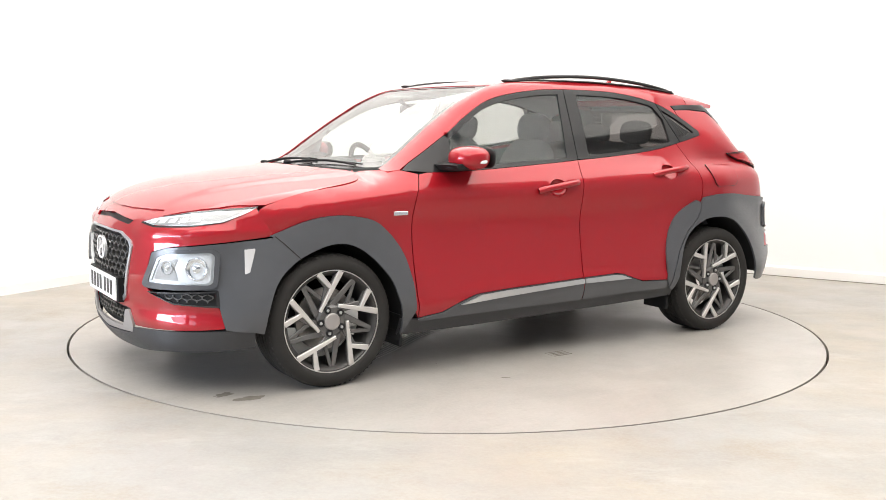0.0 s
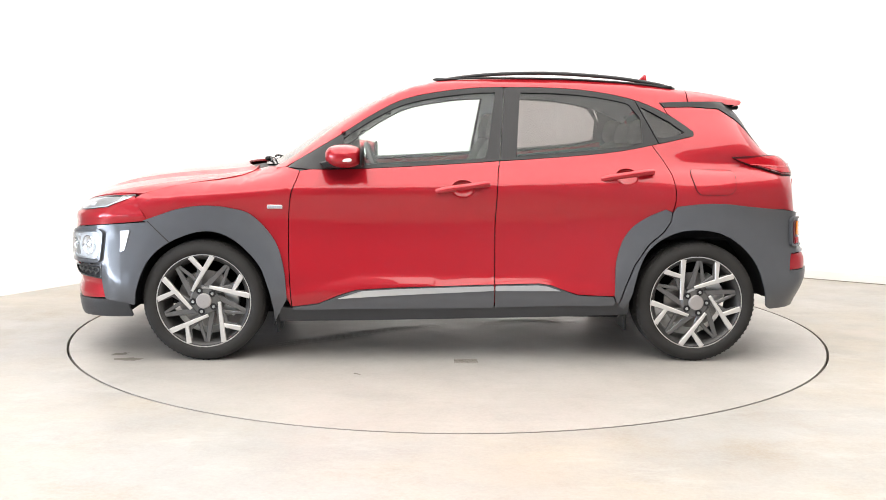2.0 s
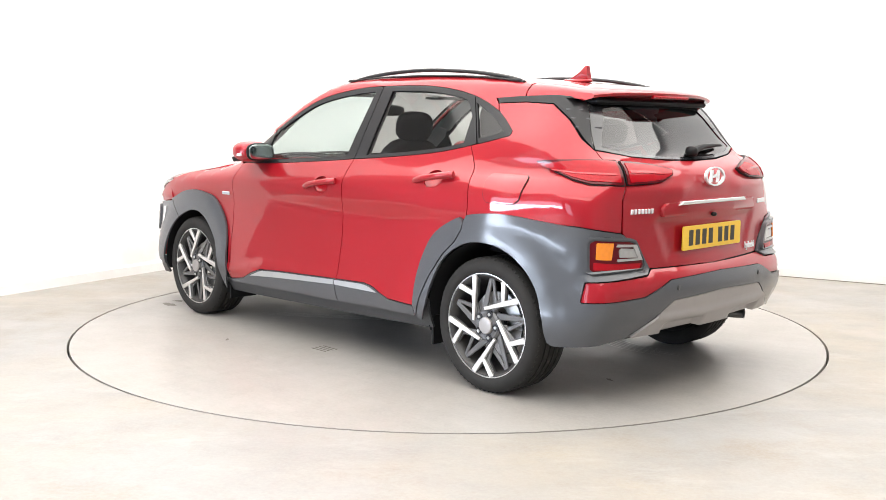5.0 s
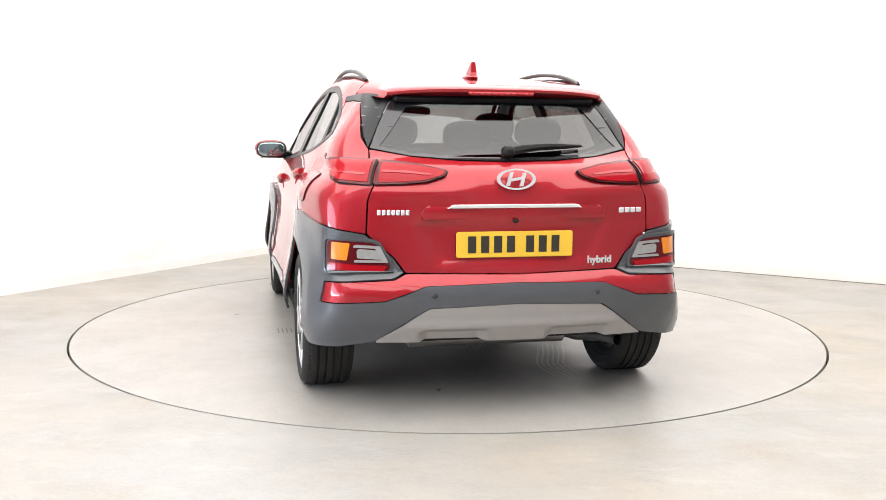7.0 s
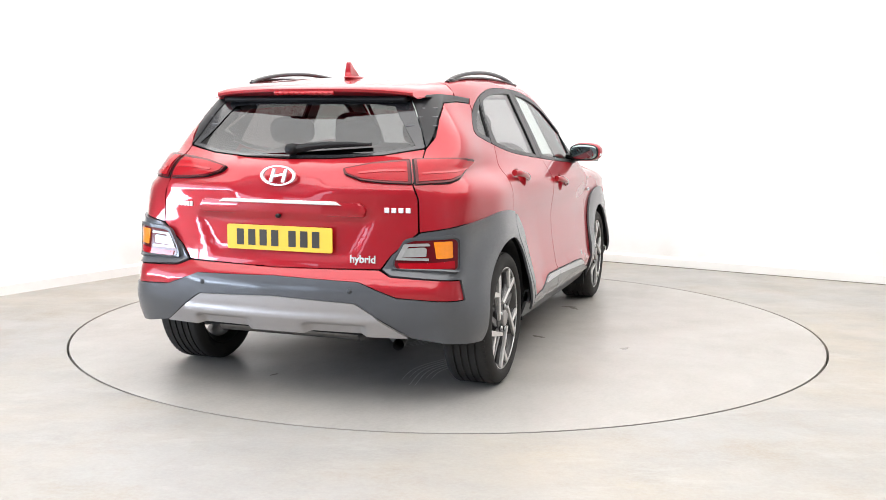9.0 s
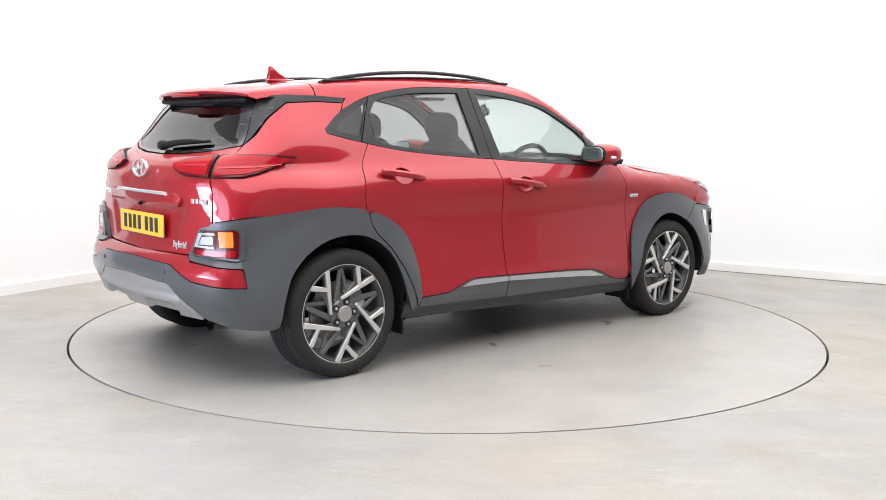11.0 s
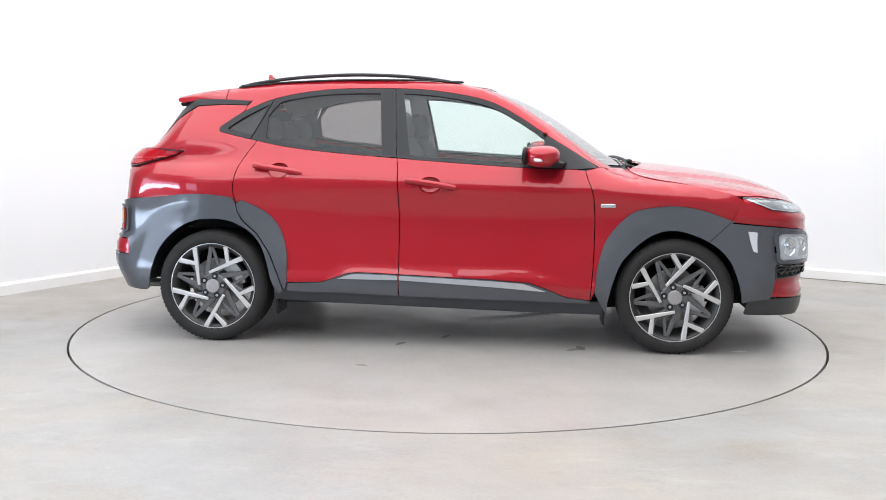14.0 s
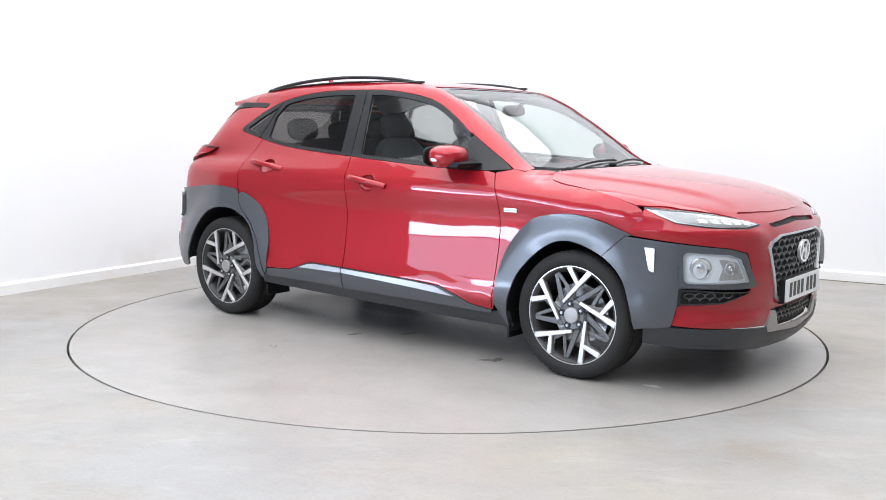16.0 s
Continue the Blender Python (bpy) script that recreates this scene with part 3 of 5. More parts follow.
def lift_to_skin(kind, uv):
    """From flat panel coordinates to the skin: s side (x, z), t top (x, y), f nose fan (angle, z), b tail fan (angle, z)."""
    u, v, o = uv[:, 0], uv[:, 1], np.zeros(len(uv))
    one = o + 1
    if kind == "s":
        return along(np.stack([u, o, v], -1), np.stack([o, one, o], -1), 1.3)
    if kind == "t":
        return along(np.stack([u, v, o + 0.5], -1), np.stack([o, o, one], -1), 1.5)
    if kind == "f":
        return along(np.stack([o + FRONT_AXIS, o, v], -1), np.stack([np.cos(u), np.sin(u), o], -1), 1.8)
    return along(np.stack([o + REAR_AXIS, o, v], -1), np.stack([-np.cos(u), np.sin(u), o], -1), 1.9)


# ---- the car ----
car = empty("car", "red compact crossover car with grey cladding and black roof rails", "car")


def side_to(kind, pts):
    """Side view points as points of another view, by way of the skin."""
    q = lift_to_skin("s", np.array(pts, float))
    if kind == "t":
        return [(a[0], a[1]) for a in q]
    if kind == "f":
        return [(math.degrees(math.atan2(a[1], a[0] - FRONT_AXIS)), a[2]) for a in q]
    return [(math.degrees(math.atan2(a[1], REAR_AXIS - a[0])), a[2]) for a in q]


def top_z(x, y):
    return lift_to_skin("t", np.array([(x, y)], float))[0][2]


G = 0.0025
BELT = bend([(0.80, 1.008), (0.46, 1.014), (-0.26, 1.058), (-0.80, 1.102), (-1.10, 1.153), (-1.29, 1.195)])
DLO_TOP = bend([(0.875, 1.018), (0.595, 1.186), (0.414, 1.302), (0.233, 1.386), (-0.044, 1.436), (-0.31, 1.449), (-0.677, 1.44), (-0.972, 1.39), (-1.174, 1.306), (-1.295, 1.222)])
GAP_FRONT = bend([(0.800, 0.996), (0.815, 0.95), (0.843, 0.87), (0.856, 0.726), (0.852, 0.50), (0.838, 0.30)])
GAP_MID = [(-0.247, 1.058), (-0.237, 1.0), (-0.223, 0.717), (-0.222, 0.30)]
GAP_REAR = bend([(-1.065, 1.146), (-1.135, 1.04), (-1.168, 0.93), (-1.171, 0.86), (-1.158, 0.80)])
RED_LOW_F = [(0.838, 0.300), (0.70, 0.318), (0.60, 0.358), (0.50, 0.388), (0.30, 0.400), (-0.222, 0.418)]
RED_LOW_R = [(-0.222, 0.418), (-0.46, 0.424), (-0.52, 0.415), (-0.60, 0.385), (-0.66, 0.368), (-0.86, 0.362)]
ARCH_F_OUT = bend([(0.862, 0.345), (0.878, 0.49), (0.928, 0.641), (1.043, 0.769), (1.154, 0.808), (1.293, 0.820), (1.431, 0.800), (1.569, 0.752), (1.62, 0.735)])
ARCH_F_IN = bend([(0.93, 0.225), (0.935, 0.305), (0.962, 0.408), (1.018, 0.526), (1.157, 0.655), (1.296, 0.687), (1.462, 0.63), (1.574, 0.534), (1.633, 0.392), (1.655, 0.27)])
ARCH_R_OUT = bend([(-0.853, 0.36), (-0.866, 0.56), (-0.94, 0.712), (-1.098, 0.806), (-1.258, 0.840), (-1.422, 0.846), (-1.60, 0.828)])
ARCH_R_IN = bend([(-0.94, 0.252), (-0.952, 0.403), (-1.026, 0.588), (-1.167, 0.689), (-1.33, 0.706), (-1.464, 0.663), (-1.587, 0.55), (-1.644, 0.423), (-1.668, 0.31)])


def bulge(cx, cz, r0, r1, h):
    """A ring-shaped swelling round a wheel, seen from the side."""
    def f(p, uv):
        d = np.hypot(p[:, 0] - cx, (p[:, 2] - cz))
        t = np.clip((r1 - d) / (r1 - r0), 0, 1)
        return h * t * t * (3 - 2 * t)
    return f


def smooth(t):
    t = np.clip(t, 0, 1)
    return t * t * (3 - 2 * t)


def sculpt(p, uv):
    """The doors' shoulder line, the scoop under it, the flare above the sill and the swell towards the wheels."""
    x, z = p[:, 0], p[:, 2]
    line = 0.935 + 0.05 * np.clip(-x / 1.1, -0.6, 1)
    d = z - line
    ridge = np.where(d > 0, np.exp(-(d / 0.03) ** 2), np.exp(-(d / 0.065) ** 2))
    scoop = -0.005 * np.exp(-((z - 0.72) / 0.12) ** 2)
    foot = 0.448 - 0.05 * smooth((x - 0.45) / 0.3) - 0.03 * smooth((-x - 0.45) / 0.25)
    flare = 0.010 * smooth((foot - z) / 0.028)
    swell = 0
    for cx, h in ((1.3, 0.005), (-1.3, 0.012)):
        swell = swell + h * smooth((0.84 - np.hypot(x - cx, z - 0.318)) / 0.36) * smooth((0.92 - z) / 0.25)
    return 0.009 * ridge + scoop + flare + swell


def between(curve_pts, x0, x1):
    return [p for p in curve_pts if min(x0, x1) <= p[0] <= max(x0, x1)]


def shrink(loop, k, kz=None):
    """An outline drawn in towards its middle."""
    c = np.mean(np.array(loop, float), 0)
    kz = k if kz is None else kz
    return [(c[0] + (p[0] - c[0]) * k, c[1] + (p[1] - c[1]) * kz) for p in loop]


def moved(loop, dx, dz):
    return [(p[0] + dx, p[1] + dz) for p in loop]


CUP_F = [(-0.052 + 0.062 * math.cos(a), 0.913 + 0.046 * math.sin(a)) for a in np.linspace(0, 2 * math.pi, 24, endpoint=False)]
CUP_R = [(-0.915 + 0.062 * math.cos(a), 0.980 + 0.044 * math.sin(a)) for a in np.linspace(0, 2 * math.pi, 24, endpoint=False)]

# doors: red skin, lower cladding, bright strip, frame and glass
front_doors = panel("front_door", "s", [[(0.797, 1.0)] + [(x - 0.002, z) for x, z in GAP_FRONT] + RED_LOW_F + [(x + G, z) for x, z in GAP_MID[::-1]] +
                    between(BELT, -0.24, 0.79)[::-1], CUP_F], RED, car, shape=sculpt, r=0)
rear_doors = panel("rear_door", "s", [[(x - G, z) for x, z in GAP_MID] + RED_LOW_R + between(ARCH_R_OUT, -0.85, -1.15) +
                   [(x + 0.002, z) for x, z in GAP_REAR[::-1]] + between(BELT, -1.06, -0.25)[::-1], CUP_R], RED, car, shape=sculpt, r=0)
panel("lower_cladding", "s", [[(0.836, 0.296), (0.70, 0.314), (0.60, 0.354), (0.50, 0.384), (0.30, 0.396), (-0.219, 0.414), (-0.219, 0.297), (0.83, 0.283)]], CLAD, front_doors, off=0.004, shape=sculpt, label="grey plastic lower door cladding")
panel("lower_cladding", "s", [[(-0.225, 0.414), (-0.46, 0.420), (-0.52, 0.411), (-0.60, 0.381), (-0.66, 0.364), (-0.852, 0.358), (-0.858, 0.318), (-0.225, 0.298)]], CLAD, rear_doors, off=0.004, shape=sculpt, label="grey plastic lower door cladding")
panel("bright_strip", "s", [[(0.60, 0.345), (0.47, 0.381), (0.30, 0.391), (-0.218, 0.409), (-0.218, 0.385), (0.35, 0.360)]], SATIN, front_doors, off=0.012, r=0.006, shape=sculpt, label="satin silver trim strip")
panel("bright_strip", "s", [[(-0.226, 0.409), (-0.45, 0.414), (-0.50, 0.408), (-0.57, 0.385), (-0.226, 0.385)]], SATIN, rear_doors, off=0.012, r=0.006, shape=sculpt, label="satin silver trim strip")
panel("arch_cladding", "s", [between(ARCH_R_OUT, -0.85, -1.15) + [(-1.152, 0.80), (-1.145, 0.755), (-1.11, 0.70), (-1.03, 0.63), (-0.955, 0.52), (-0.905, 0.41), (-0.872, 0.325)]], CLAD, rear_doors, off=0.012,
      shape=bulge(-1.3, 0.318, 0.41, 0.56, 0.020), label="grey plastic wheel arch cladding")
FG = [(0.575, 1.03), (0.575, 1.172)] + [(x, z - 0.028) for x, z in DLO_TOP if -0.24 < x < 0.56] + [(-0.232, 1.422), (-0.176, 1.072)] + [(x, z + 0.020) for x, z in BELT if -0.17 < x < 0.56][::-1]
RG = [(-0.336, 1.080), (-0.366, 1.421)] + [(x, z - 0.028) for x, z in DLO_TOP if -0.93 < x < -0.38] + [(-0.955, 1.362), (-1.012, 1.29), (-1.015, 1.160)] + [(x, z + 0.020) for x, z in BELT if -1.0 < x < -0.35][::-1]
QG = [(-1.015, 1.352), (-1.085, 1.318), (-1.17, 1.272), (-1.248, 1.215), (-1.225, 1.206), (-1.10, 1.180)]
panel("window_frame", "s", [[(0.868, 1.018)] + [p for p in DLO_TOP if -0.278 < p[0] < 0.86] + [(-0.278, 1.447), (-0.247, 1.062)] + [(x, z + 0.002) for x, z in BELT if -0.24 < x < 0.80][::-1], FG], FRAME, front_doors, off=0.002, r=0, label="satin black window frame")
panel("window_frame", "s", [[(-0.252, 1.062), (-0.284, 1.447)] + [p for p in DLO_TOP if -1.0 < p[0] < -0.29] + [(-0.985, 1.385), (-1.098, 1.157)] + [(x, z + 0.002) for x, z in BELT if -1.08 < x < -0.26][::-1], RG], FRAME, rear_doors, off=0.002, r=0, label="satin black window frame")
panel("window_glass", "s", [FG], CLEAR, front_doors, off=-0.006, thick=0.0, step=0.05, label="clear side window glass")
panel("window_glass", "s", [RG], TINT, rear_doors, off=-0.006, thick=0.0, step=0.05, label="dark tinted side window glass")
panel("quarter_window_frame", "s", [[(-0.992, 1.384)] + [p for p in DLO_TOP if p[0] < -0.995] + [(-1.295, 1.205)] + [(x, z + 0.002) for x, z in BELT if x < -1.106][::-1] + [(-1.106, 1.157)], QG], FRAME, car, off=0.002, r=0, label="satin black quarter window frame")
panel("quarter_window", "s", [QG], TINT, car, off=-0.006, thick=0.0, step=0.05, label="dark tinted quarter window")

# roof sides and A-pillars
DITCH = curve([-1.3, 0.1, 0.5, 0.95], [0.553, 0.568, 0.60, 0.668])
EDGE = [(x, top_z(x, DITCH(x) - 0.004)) for x in np.linspace(-1.283, 0.94, 46)]
panel("roof_side", "s", [[(-1.283, 1.376), (-1.12, 1.376), (-1.146, 1.346), (-1.160, 1.316)] + [(x, z + 0.003) for x, z in DLO_TOP if x > -1.16][::-1] + [(0.93, 1.012)] + EDGE[::-1]], RED, car, off=0.001, r=0, step=0.025)
panel("roof", "t", [whole([(0.258, 0), (0.248, 0.2), (0.205, 0.50), (0.185, 0.562), (-0.5, 0.562), (-1.283, 0.549), (-1.283, 0)])], RED, car, off=-0.001, r=0, sides="L")
W_EDGE = [(x, float(DITCH(x)) - 0.012) for x in np.linspace(0.20, 0.90, 9)]
panel("windscreen", "t", [whole([(0.264, 0), (0.254, 0.2), (0.213, 0.49)] + W_EDGE + [(0.93, 0.62), (1.03, 0.40), (1.09, 0)])], WINDSCREEN, car, off=-0.006, thick=0.0, step=0.05, sides="L", r=0, label="clear windscreen")
panel("windscreen_border", "t", [whole([(0.262, 0), (0.252, 0.2), (0.211, 0.49)] + W_EDGE + [(0.93, 0.622), (1.03, 0.402), (1.092, 0)]),
      whole([(0.282, 0), (0.272, 0.2), (0.232, 0.48)] + [(x, y - 0.028) for x, y in W_EDGE[1:]] + [(0.885, 0.60), (0.965, 0.40), (1.02, 0)])], GLOSSBLACK, car, off=-0.004, thick=0.001, sides="L", r=0, label="black windscreen border band")
panel("cowl", "t", [whole([(1.085, 0), (1.025, 0.41), (0.925, 0.63), (0.90, 0.69), (1.03, 0.72), (1.12, 0.5), (1.19, 0)])], DARK, car, off=-0.012, sides="L", r=0, label="black plastic cowl below the windscreen")

# bonnet and wings
GAP_HOOD = bend([(1.61, 0.872), (1.45, 0.913), (1.30, 0.938), (1.18, 0.956), (1.11, 0.971), (1.07, 0.986), (1.042, 1.003)], 3)


def hood_lines(p, uv):
    x, y = p[:, 0], np.abs(p[:, 1])
    c = 0.60 - 0.14 * np.clip((x - 1.1) / 0.8, 0, 1)
    t = np.clip((c + 0.035 - y) / 0.07, 0, 1)
    return 0.012 * t * t * (3 - 2 * t) * np.clip((2.0 - x) / 0.25, 0, 1)


def fan_to_top(pts):
    q = lift_to_skin("f", np.array([(radians(a), z) for a, z in pts]))
    return [(p[0], p[1]) for p in q]


HOOD_HALF = [(2.035, 0), (2.025, 0.2), (1.99, 0.4), (1.965, 0.49)] + fan_to_top([(28.5, 0.818), (31.5, 0.830), (37, 0.848), (43, 0.862), (50, 0.8735)]) + [(x - 0.0, y - 0.003) for x, y in side_to("t", GAP_HOOD)] + [(1.06, 0.60), (1.12, 0.40), (1.16, 0.2), (1.172, 0)]
panel("bonnet", "t", [whole(HOOD_HALF)], RED, car, off=0.005, sides="L", r=0, shape=hood_lines)
panel("front_wing", "s", [[(0.877, 1.02), (0.93, 1.018), (1.0, 1.012), (1.032, 1.004)] + GAP_HOOD[::-1] + [(1.645, 0.855), (1.66, 0.80), (1.635, 0.735)] + [p for p in ARCH_F_OUT if p[0] < 1.61][::-1] + [(x + 0.003, z) for x, z in GAP_FRONT[::-1]] + [(0.803, 1.002)]], RED, car, r=0, shape=sculpt)

# nose
def nose_form(p, uv):
    """Pressed ridges of the front bumper."""
    y, z = np.abs(p[:, 1]), p[:, 2]
    out = np.clip((y - 0.36) / 0.1, 0, 1)
    return 0.012 * out * np.exp(-((z - 0.742 - 0.04 * (y - 0.4)) / 0.022) ** 2) + 0.010 * out * np.exp(-((z - 0.335) / 0.03) ** 2) - 0.006 * out * np.exp(-((z - 0.40) / 0.03) ** 2)


GRILLE = whole_fan([(0, 0.730), (13.5, 0.728), (18.5, 0.700), (19.6, 0.672), (15.2, 0.430), (12.8, 0.398), (0, 0.396)])
SLIT = whole_fan([(0, 0.804), (17.0, 0.786), (15.6, 0.766), (0, 0.781)])
panel("front_bumper", "f", [whole_fan([(0, 0.850), (14, 0.847), (24, 0.838), (31, 0.842), (43, 0.872), (51.2, 0.880), (54.0, 0.79), (55.5, 0.738), (44, 0.714), (33, 0.690), (27.6, 0.662), (24.8, 0.513),
      (26.3, 0.485), (34.4, 0.432), (44.6, 0.426), (45.8, 0.335), (36.8, 0.318), (18.8, 0.294), (16.6, 0.372), (0, 0.380)]), GRILLE, SLIT], RED, car, sides="L", r=0.008, step=0.02, shape=nose_form)
grille = panel("grille", "f", [shrink(GRILLE, 1.02)], DARK, car, off=-0.035, sides="L", label="black lattice grille with a bright surround")[0]
panel("surround", "f", [shrink(GRILLE, 1.025, 1.02), shrink(GRILLE, 0.965, 0.955)], SATIN, grille, off=0.006, thick=0.03, sides="L", r=0.006, step=0.02, label="bright chrome surround")
panel("slit_mesh", "f", [SLIT], DARK, car, off=-0.012, sides="L", r=0.004, label="black mesh slot below the bonnet")


def lattice(name, loop, parent, off, du, dv, w, mat, mirror=False):
    """Chevron-shaped lattice bars within an outline on the nose."""
    A = np.array(to_flat("f", loop))
    lo, hi = A.min(0), A.max(0)
    quads = []
    row = 0
    v = lo[1]
    while v < hi[1]:
        u = lo[0] + (du / 2 if row % 2 else 0)
        while u < hi[0]:
            for a, b in (((u, v), (u + du * 0.46, v + dv * 0.45)), ((u, v), (u - du * 0.46, v + dv * 0.45)), ((u, v), (u, v - dv * 0.45))):
                if inside(np.array([a, b]), A).all():
                    d = np.array(b) - np.array(a)
                    nrm = np.array([-d[1], d[0]]) / np.linalg.norm(d) * w
                    quads.append([np.array(a) + nrm, np.array(a) - nrm, np.array(b) - nrm * 0.6, np.array(b) + nrm * 0.6])
            u += du
        v += dv
        row += 1
    uv = np.array(quads).reshape(-1, 2)
    base = lift_to_skin("f", uv)
    n = outward(base)
    hi_v, lo_v = base + n * off, base + n * (off - 0.014)
    k = len(uv)
    if mirror:
        hi_v[:, 1] *= -1
        lo_v[:, 1] *= -1
    faces = []
    for i in range(0, k, 4):
        faces.append((i, i + 1, i + 2, i + 3))
        for j in range(4):
            faces.append((i + j, i + (j + 1) % 4, k + i + (j + 1) % 4, k + i + j))
    ob = mesh_object(name, np.concatenate([hi_v, lo_v]), faces, mat, parent, smooth=False)
    return tagged(ob, kind="stuff")


lattice("lattice", shrink(GRILLE, 0.95), grille, -0.004, 0.052, 0.032, 0.0035, ALLOYDARK)

clad_f = panel("front_arch_cladding", "f", [side_to("f", [p for p in ARCH_F_OUT if p[0] < 1.61]) + [(55.6, 0.731), (44, 0.709), (33, 0.686), (28.2, 0.660), (25.3, 0.514), (26.6, 0.494), (44.4, 0.506), (44.8, 0.430), (46.0, 0.329), (51.4, 0.322)] +
      side_to("f", ARCH_F_IN[::-1][2:])], CLAD, car, off=0.006, r=0.006, shape=bulge(1.3, 0.318, 0.41, 0.58, 0.022), label="grey plastic front wheel arch cladding")
panel("cladding_joint", "f", [side_to("f", [(1.583, 0.735), (1.465, 0.622), (1.462, 0.626), (1.580, 0.739)])], GAP, clad_f, off=0.0068, thick=0.004, r=0, step=0.02,
      shape=bulge(1.3, 0.318, 0.41, 0.58, 0.022), label="dark joint line")
FOG = [(25.2, 0.513), (29.0, 0.640), (32.5, 0.676), (43.4, 0.688), (44.8, 0.670), (44.4, 0.525), (43.4, 0.512), (26.5, 0.500)]
FOG_IN = [(27.6, 0.528), (30.6, 0.640), (33.6, 0.662), (42.8, 0.673), (43.7, 0.660), (43.5, 0.540), (42.6, 0.528)]
fog = panel("main_headlight", "f", [FOG, FOG_IN], CLAD, car, off=0.020, thick=0.03, r=0.008, step=0.02, label="square bumper headlight in a grey plastic surround")
panel("bright_ring", "f", [shrink(FOG_IN, 0.995), shrink(FOG_IN, 0.90, 0.89)], SATIN, fog, off=0.017, thick=0.012, r=0.008, step=0.02, label="bright ring inside the lamp")
panel("reflector", "f", [shrink(FOG_IN, 1.04)], REFLECTOR, fog, off=0.010, r=0.008, step=0.02, label="mirror-like lamp reflector")
panel("inner_reflector", "f", [[(29.4, 0.545), (31.4, 0.622), (34.6, 0.640), (36.0, 0.640), (35.0, 0.60), (36.0, 0.545)]], LAMPGREY, fog, off=0.012, r=0.006, step=0.02)
panel("lens", "f", [FOG_IN], LENS, fog, off=0.024, thick=0.0, r=0.008, step=0.03, label="clear lamp lens")
INTAKE = [(26.8, 0.478), (44.2, 0.500), (44.6, 0.432), (34.6, 0.438)]
intake = panel("air_intake", "f", [INTAKE], DARK, car, off=-0.006, r=0.004, label="black mesh air intake")
panel("intake_frame", "f", [shrink(INTAKE, 1.05, 1.1), shrink(INTAKE, 0.97, 0.86)], GLOSSBLACK, intake, off=0.010, thick=0.02, r=0.004, step=0.02)
marker = [(49.2, 0.684), (51.4, 0.688), (50.4, 0.580), (49.4, 0.572)]
panel("side_marker", "f", [marker], BADGEWHITE, clad_f, off=0.022, r=0.004, step=0.02, label="bright slim side reflector")
skid = panel("front_skid_plate", "f", [whole_fan([(0, 0.270), (12.6, 0.277), (14.8, 0.362), (16.8, 0.366), (18.6, 0.292), (17.6, 0.260), (0, 0.237)])], SKID, car, off=0.010, sides="L", r=0.008, label="silver plastic skid plate")
panel("lower_grille", "f", [whole_fan([(0, 0.378), (16.4, 0.370), (13, 0.270), (0, 0.264)])], DARK, car, off=-0.02, sides="L", r=0, label="black mesh lower grille")
lattice("lower_lattice", whole_fan([(0, 0.375), (14.5, 0.366), (12.8, 0.295), (0, 0.288)]), car, -0.004, 0.04, 0.024, 0.003, ALLOYDARK)
panel("front_valance", "f", [whole_fan([(0, 0.233), (17.8, 0.256), (18.9, 0.288), (36.8, 0.314), (46, 0.324), (51.6, 0.318), (51.2, 0.238), (32, 0.215), (20, 0.185), (0, 0.172)])], SILL, car, off=0.012, sides="L", r=0.006, label="grey plastic front valance")

LAMP = [(21.4, 0.784), (26, 0.806), (31.5, 0.824), (37, 0.842), (43, 0.856), (51.9, 0.868), (49.5, 0.842), (45.2, 0.804), (37.4, 0.782), (27.8, 0.771)]
lamp = panel("daytime_lamp", "f", [LAMP], REFLECTOR, car, off=0.002, r=0.004, step=0.02, label="slim daytime lamp with a clear lens")
panel("lamp_edge", "f", [shrink(LAMP, 1.012, 1.05), shrink(LAMP, 0.975, 0.88)], GLOSSBLACK, lamp, off=0.0045, r=0.004, step=0.02, label="thin black lamp edge")
panel("reflector", "f", [[(24, 0.788), (31.5, 0.812), (43, 0.846), (49.5, 0.860), (48.2, 0.842), (44.4, 0.810), (37, 0.790), (28.5, 0.779)]], LAMPGREY, lamp, off=0.0035, r=0.004, step=0.02)
for k in range(5):
    a = 25.5 + 3.1 * k
    z = 0.783 + 0.0046 * k
    panel("light_element", "f", [[(a, z), (a + 0.4, z + 0.016), (a + 2.4, z + 0.022), (a + 2.0, z + 0.004)]], LAMPWHITE, lamp, off=0.0055, r=0.003, step=0.02)
panel("lens", "f", [shrink(LAMP, 0.985, 0.94)], LENS, lamp, off=0.008, thick=0.0, r=0.004, step=0.03, label="clear lamp lens")

lattice("intake_lattice", shrink(INTAKE, 0.96, 0.86), intake[0], 0.002, 0.040, 0.020, 0.0025, ALLOYDARK)
lattice("intake_lattice", shrink(INTAKE, 0.96, 0.86), intake[1], 0.002, 0.040, 0.020, 0.0025, ALLOYDARK, mirror=True)

# sills
panel("sill", "s", [[(0.93, 0.292), (0.80, 0.278), (-0.20, 0.292), (-0.86, 0.314), (-0.90, 0.40), (-0.935, 0.40), (-0.94, 0.252), (-0.5, 0.236), (0.5, 0.212), (0.93, 0.205)]], SILL, car, off=0.0, r=0.006, label="grey plastic sill below the doors")

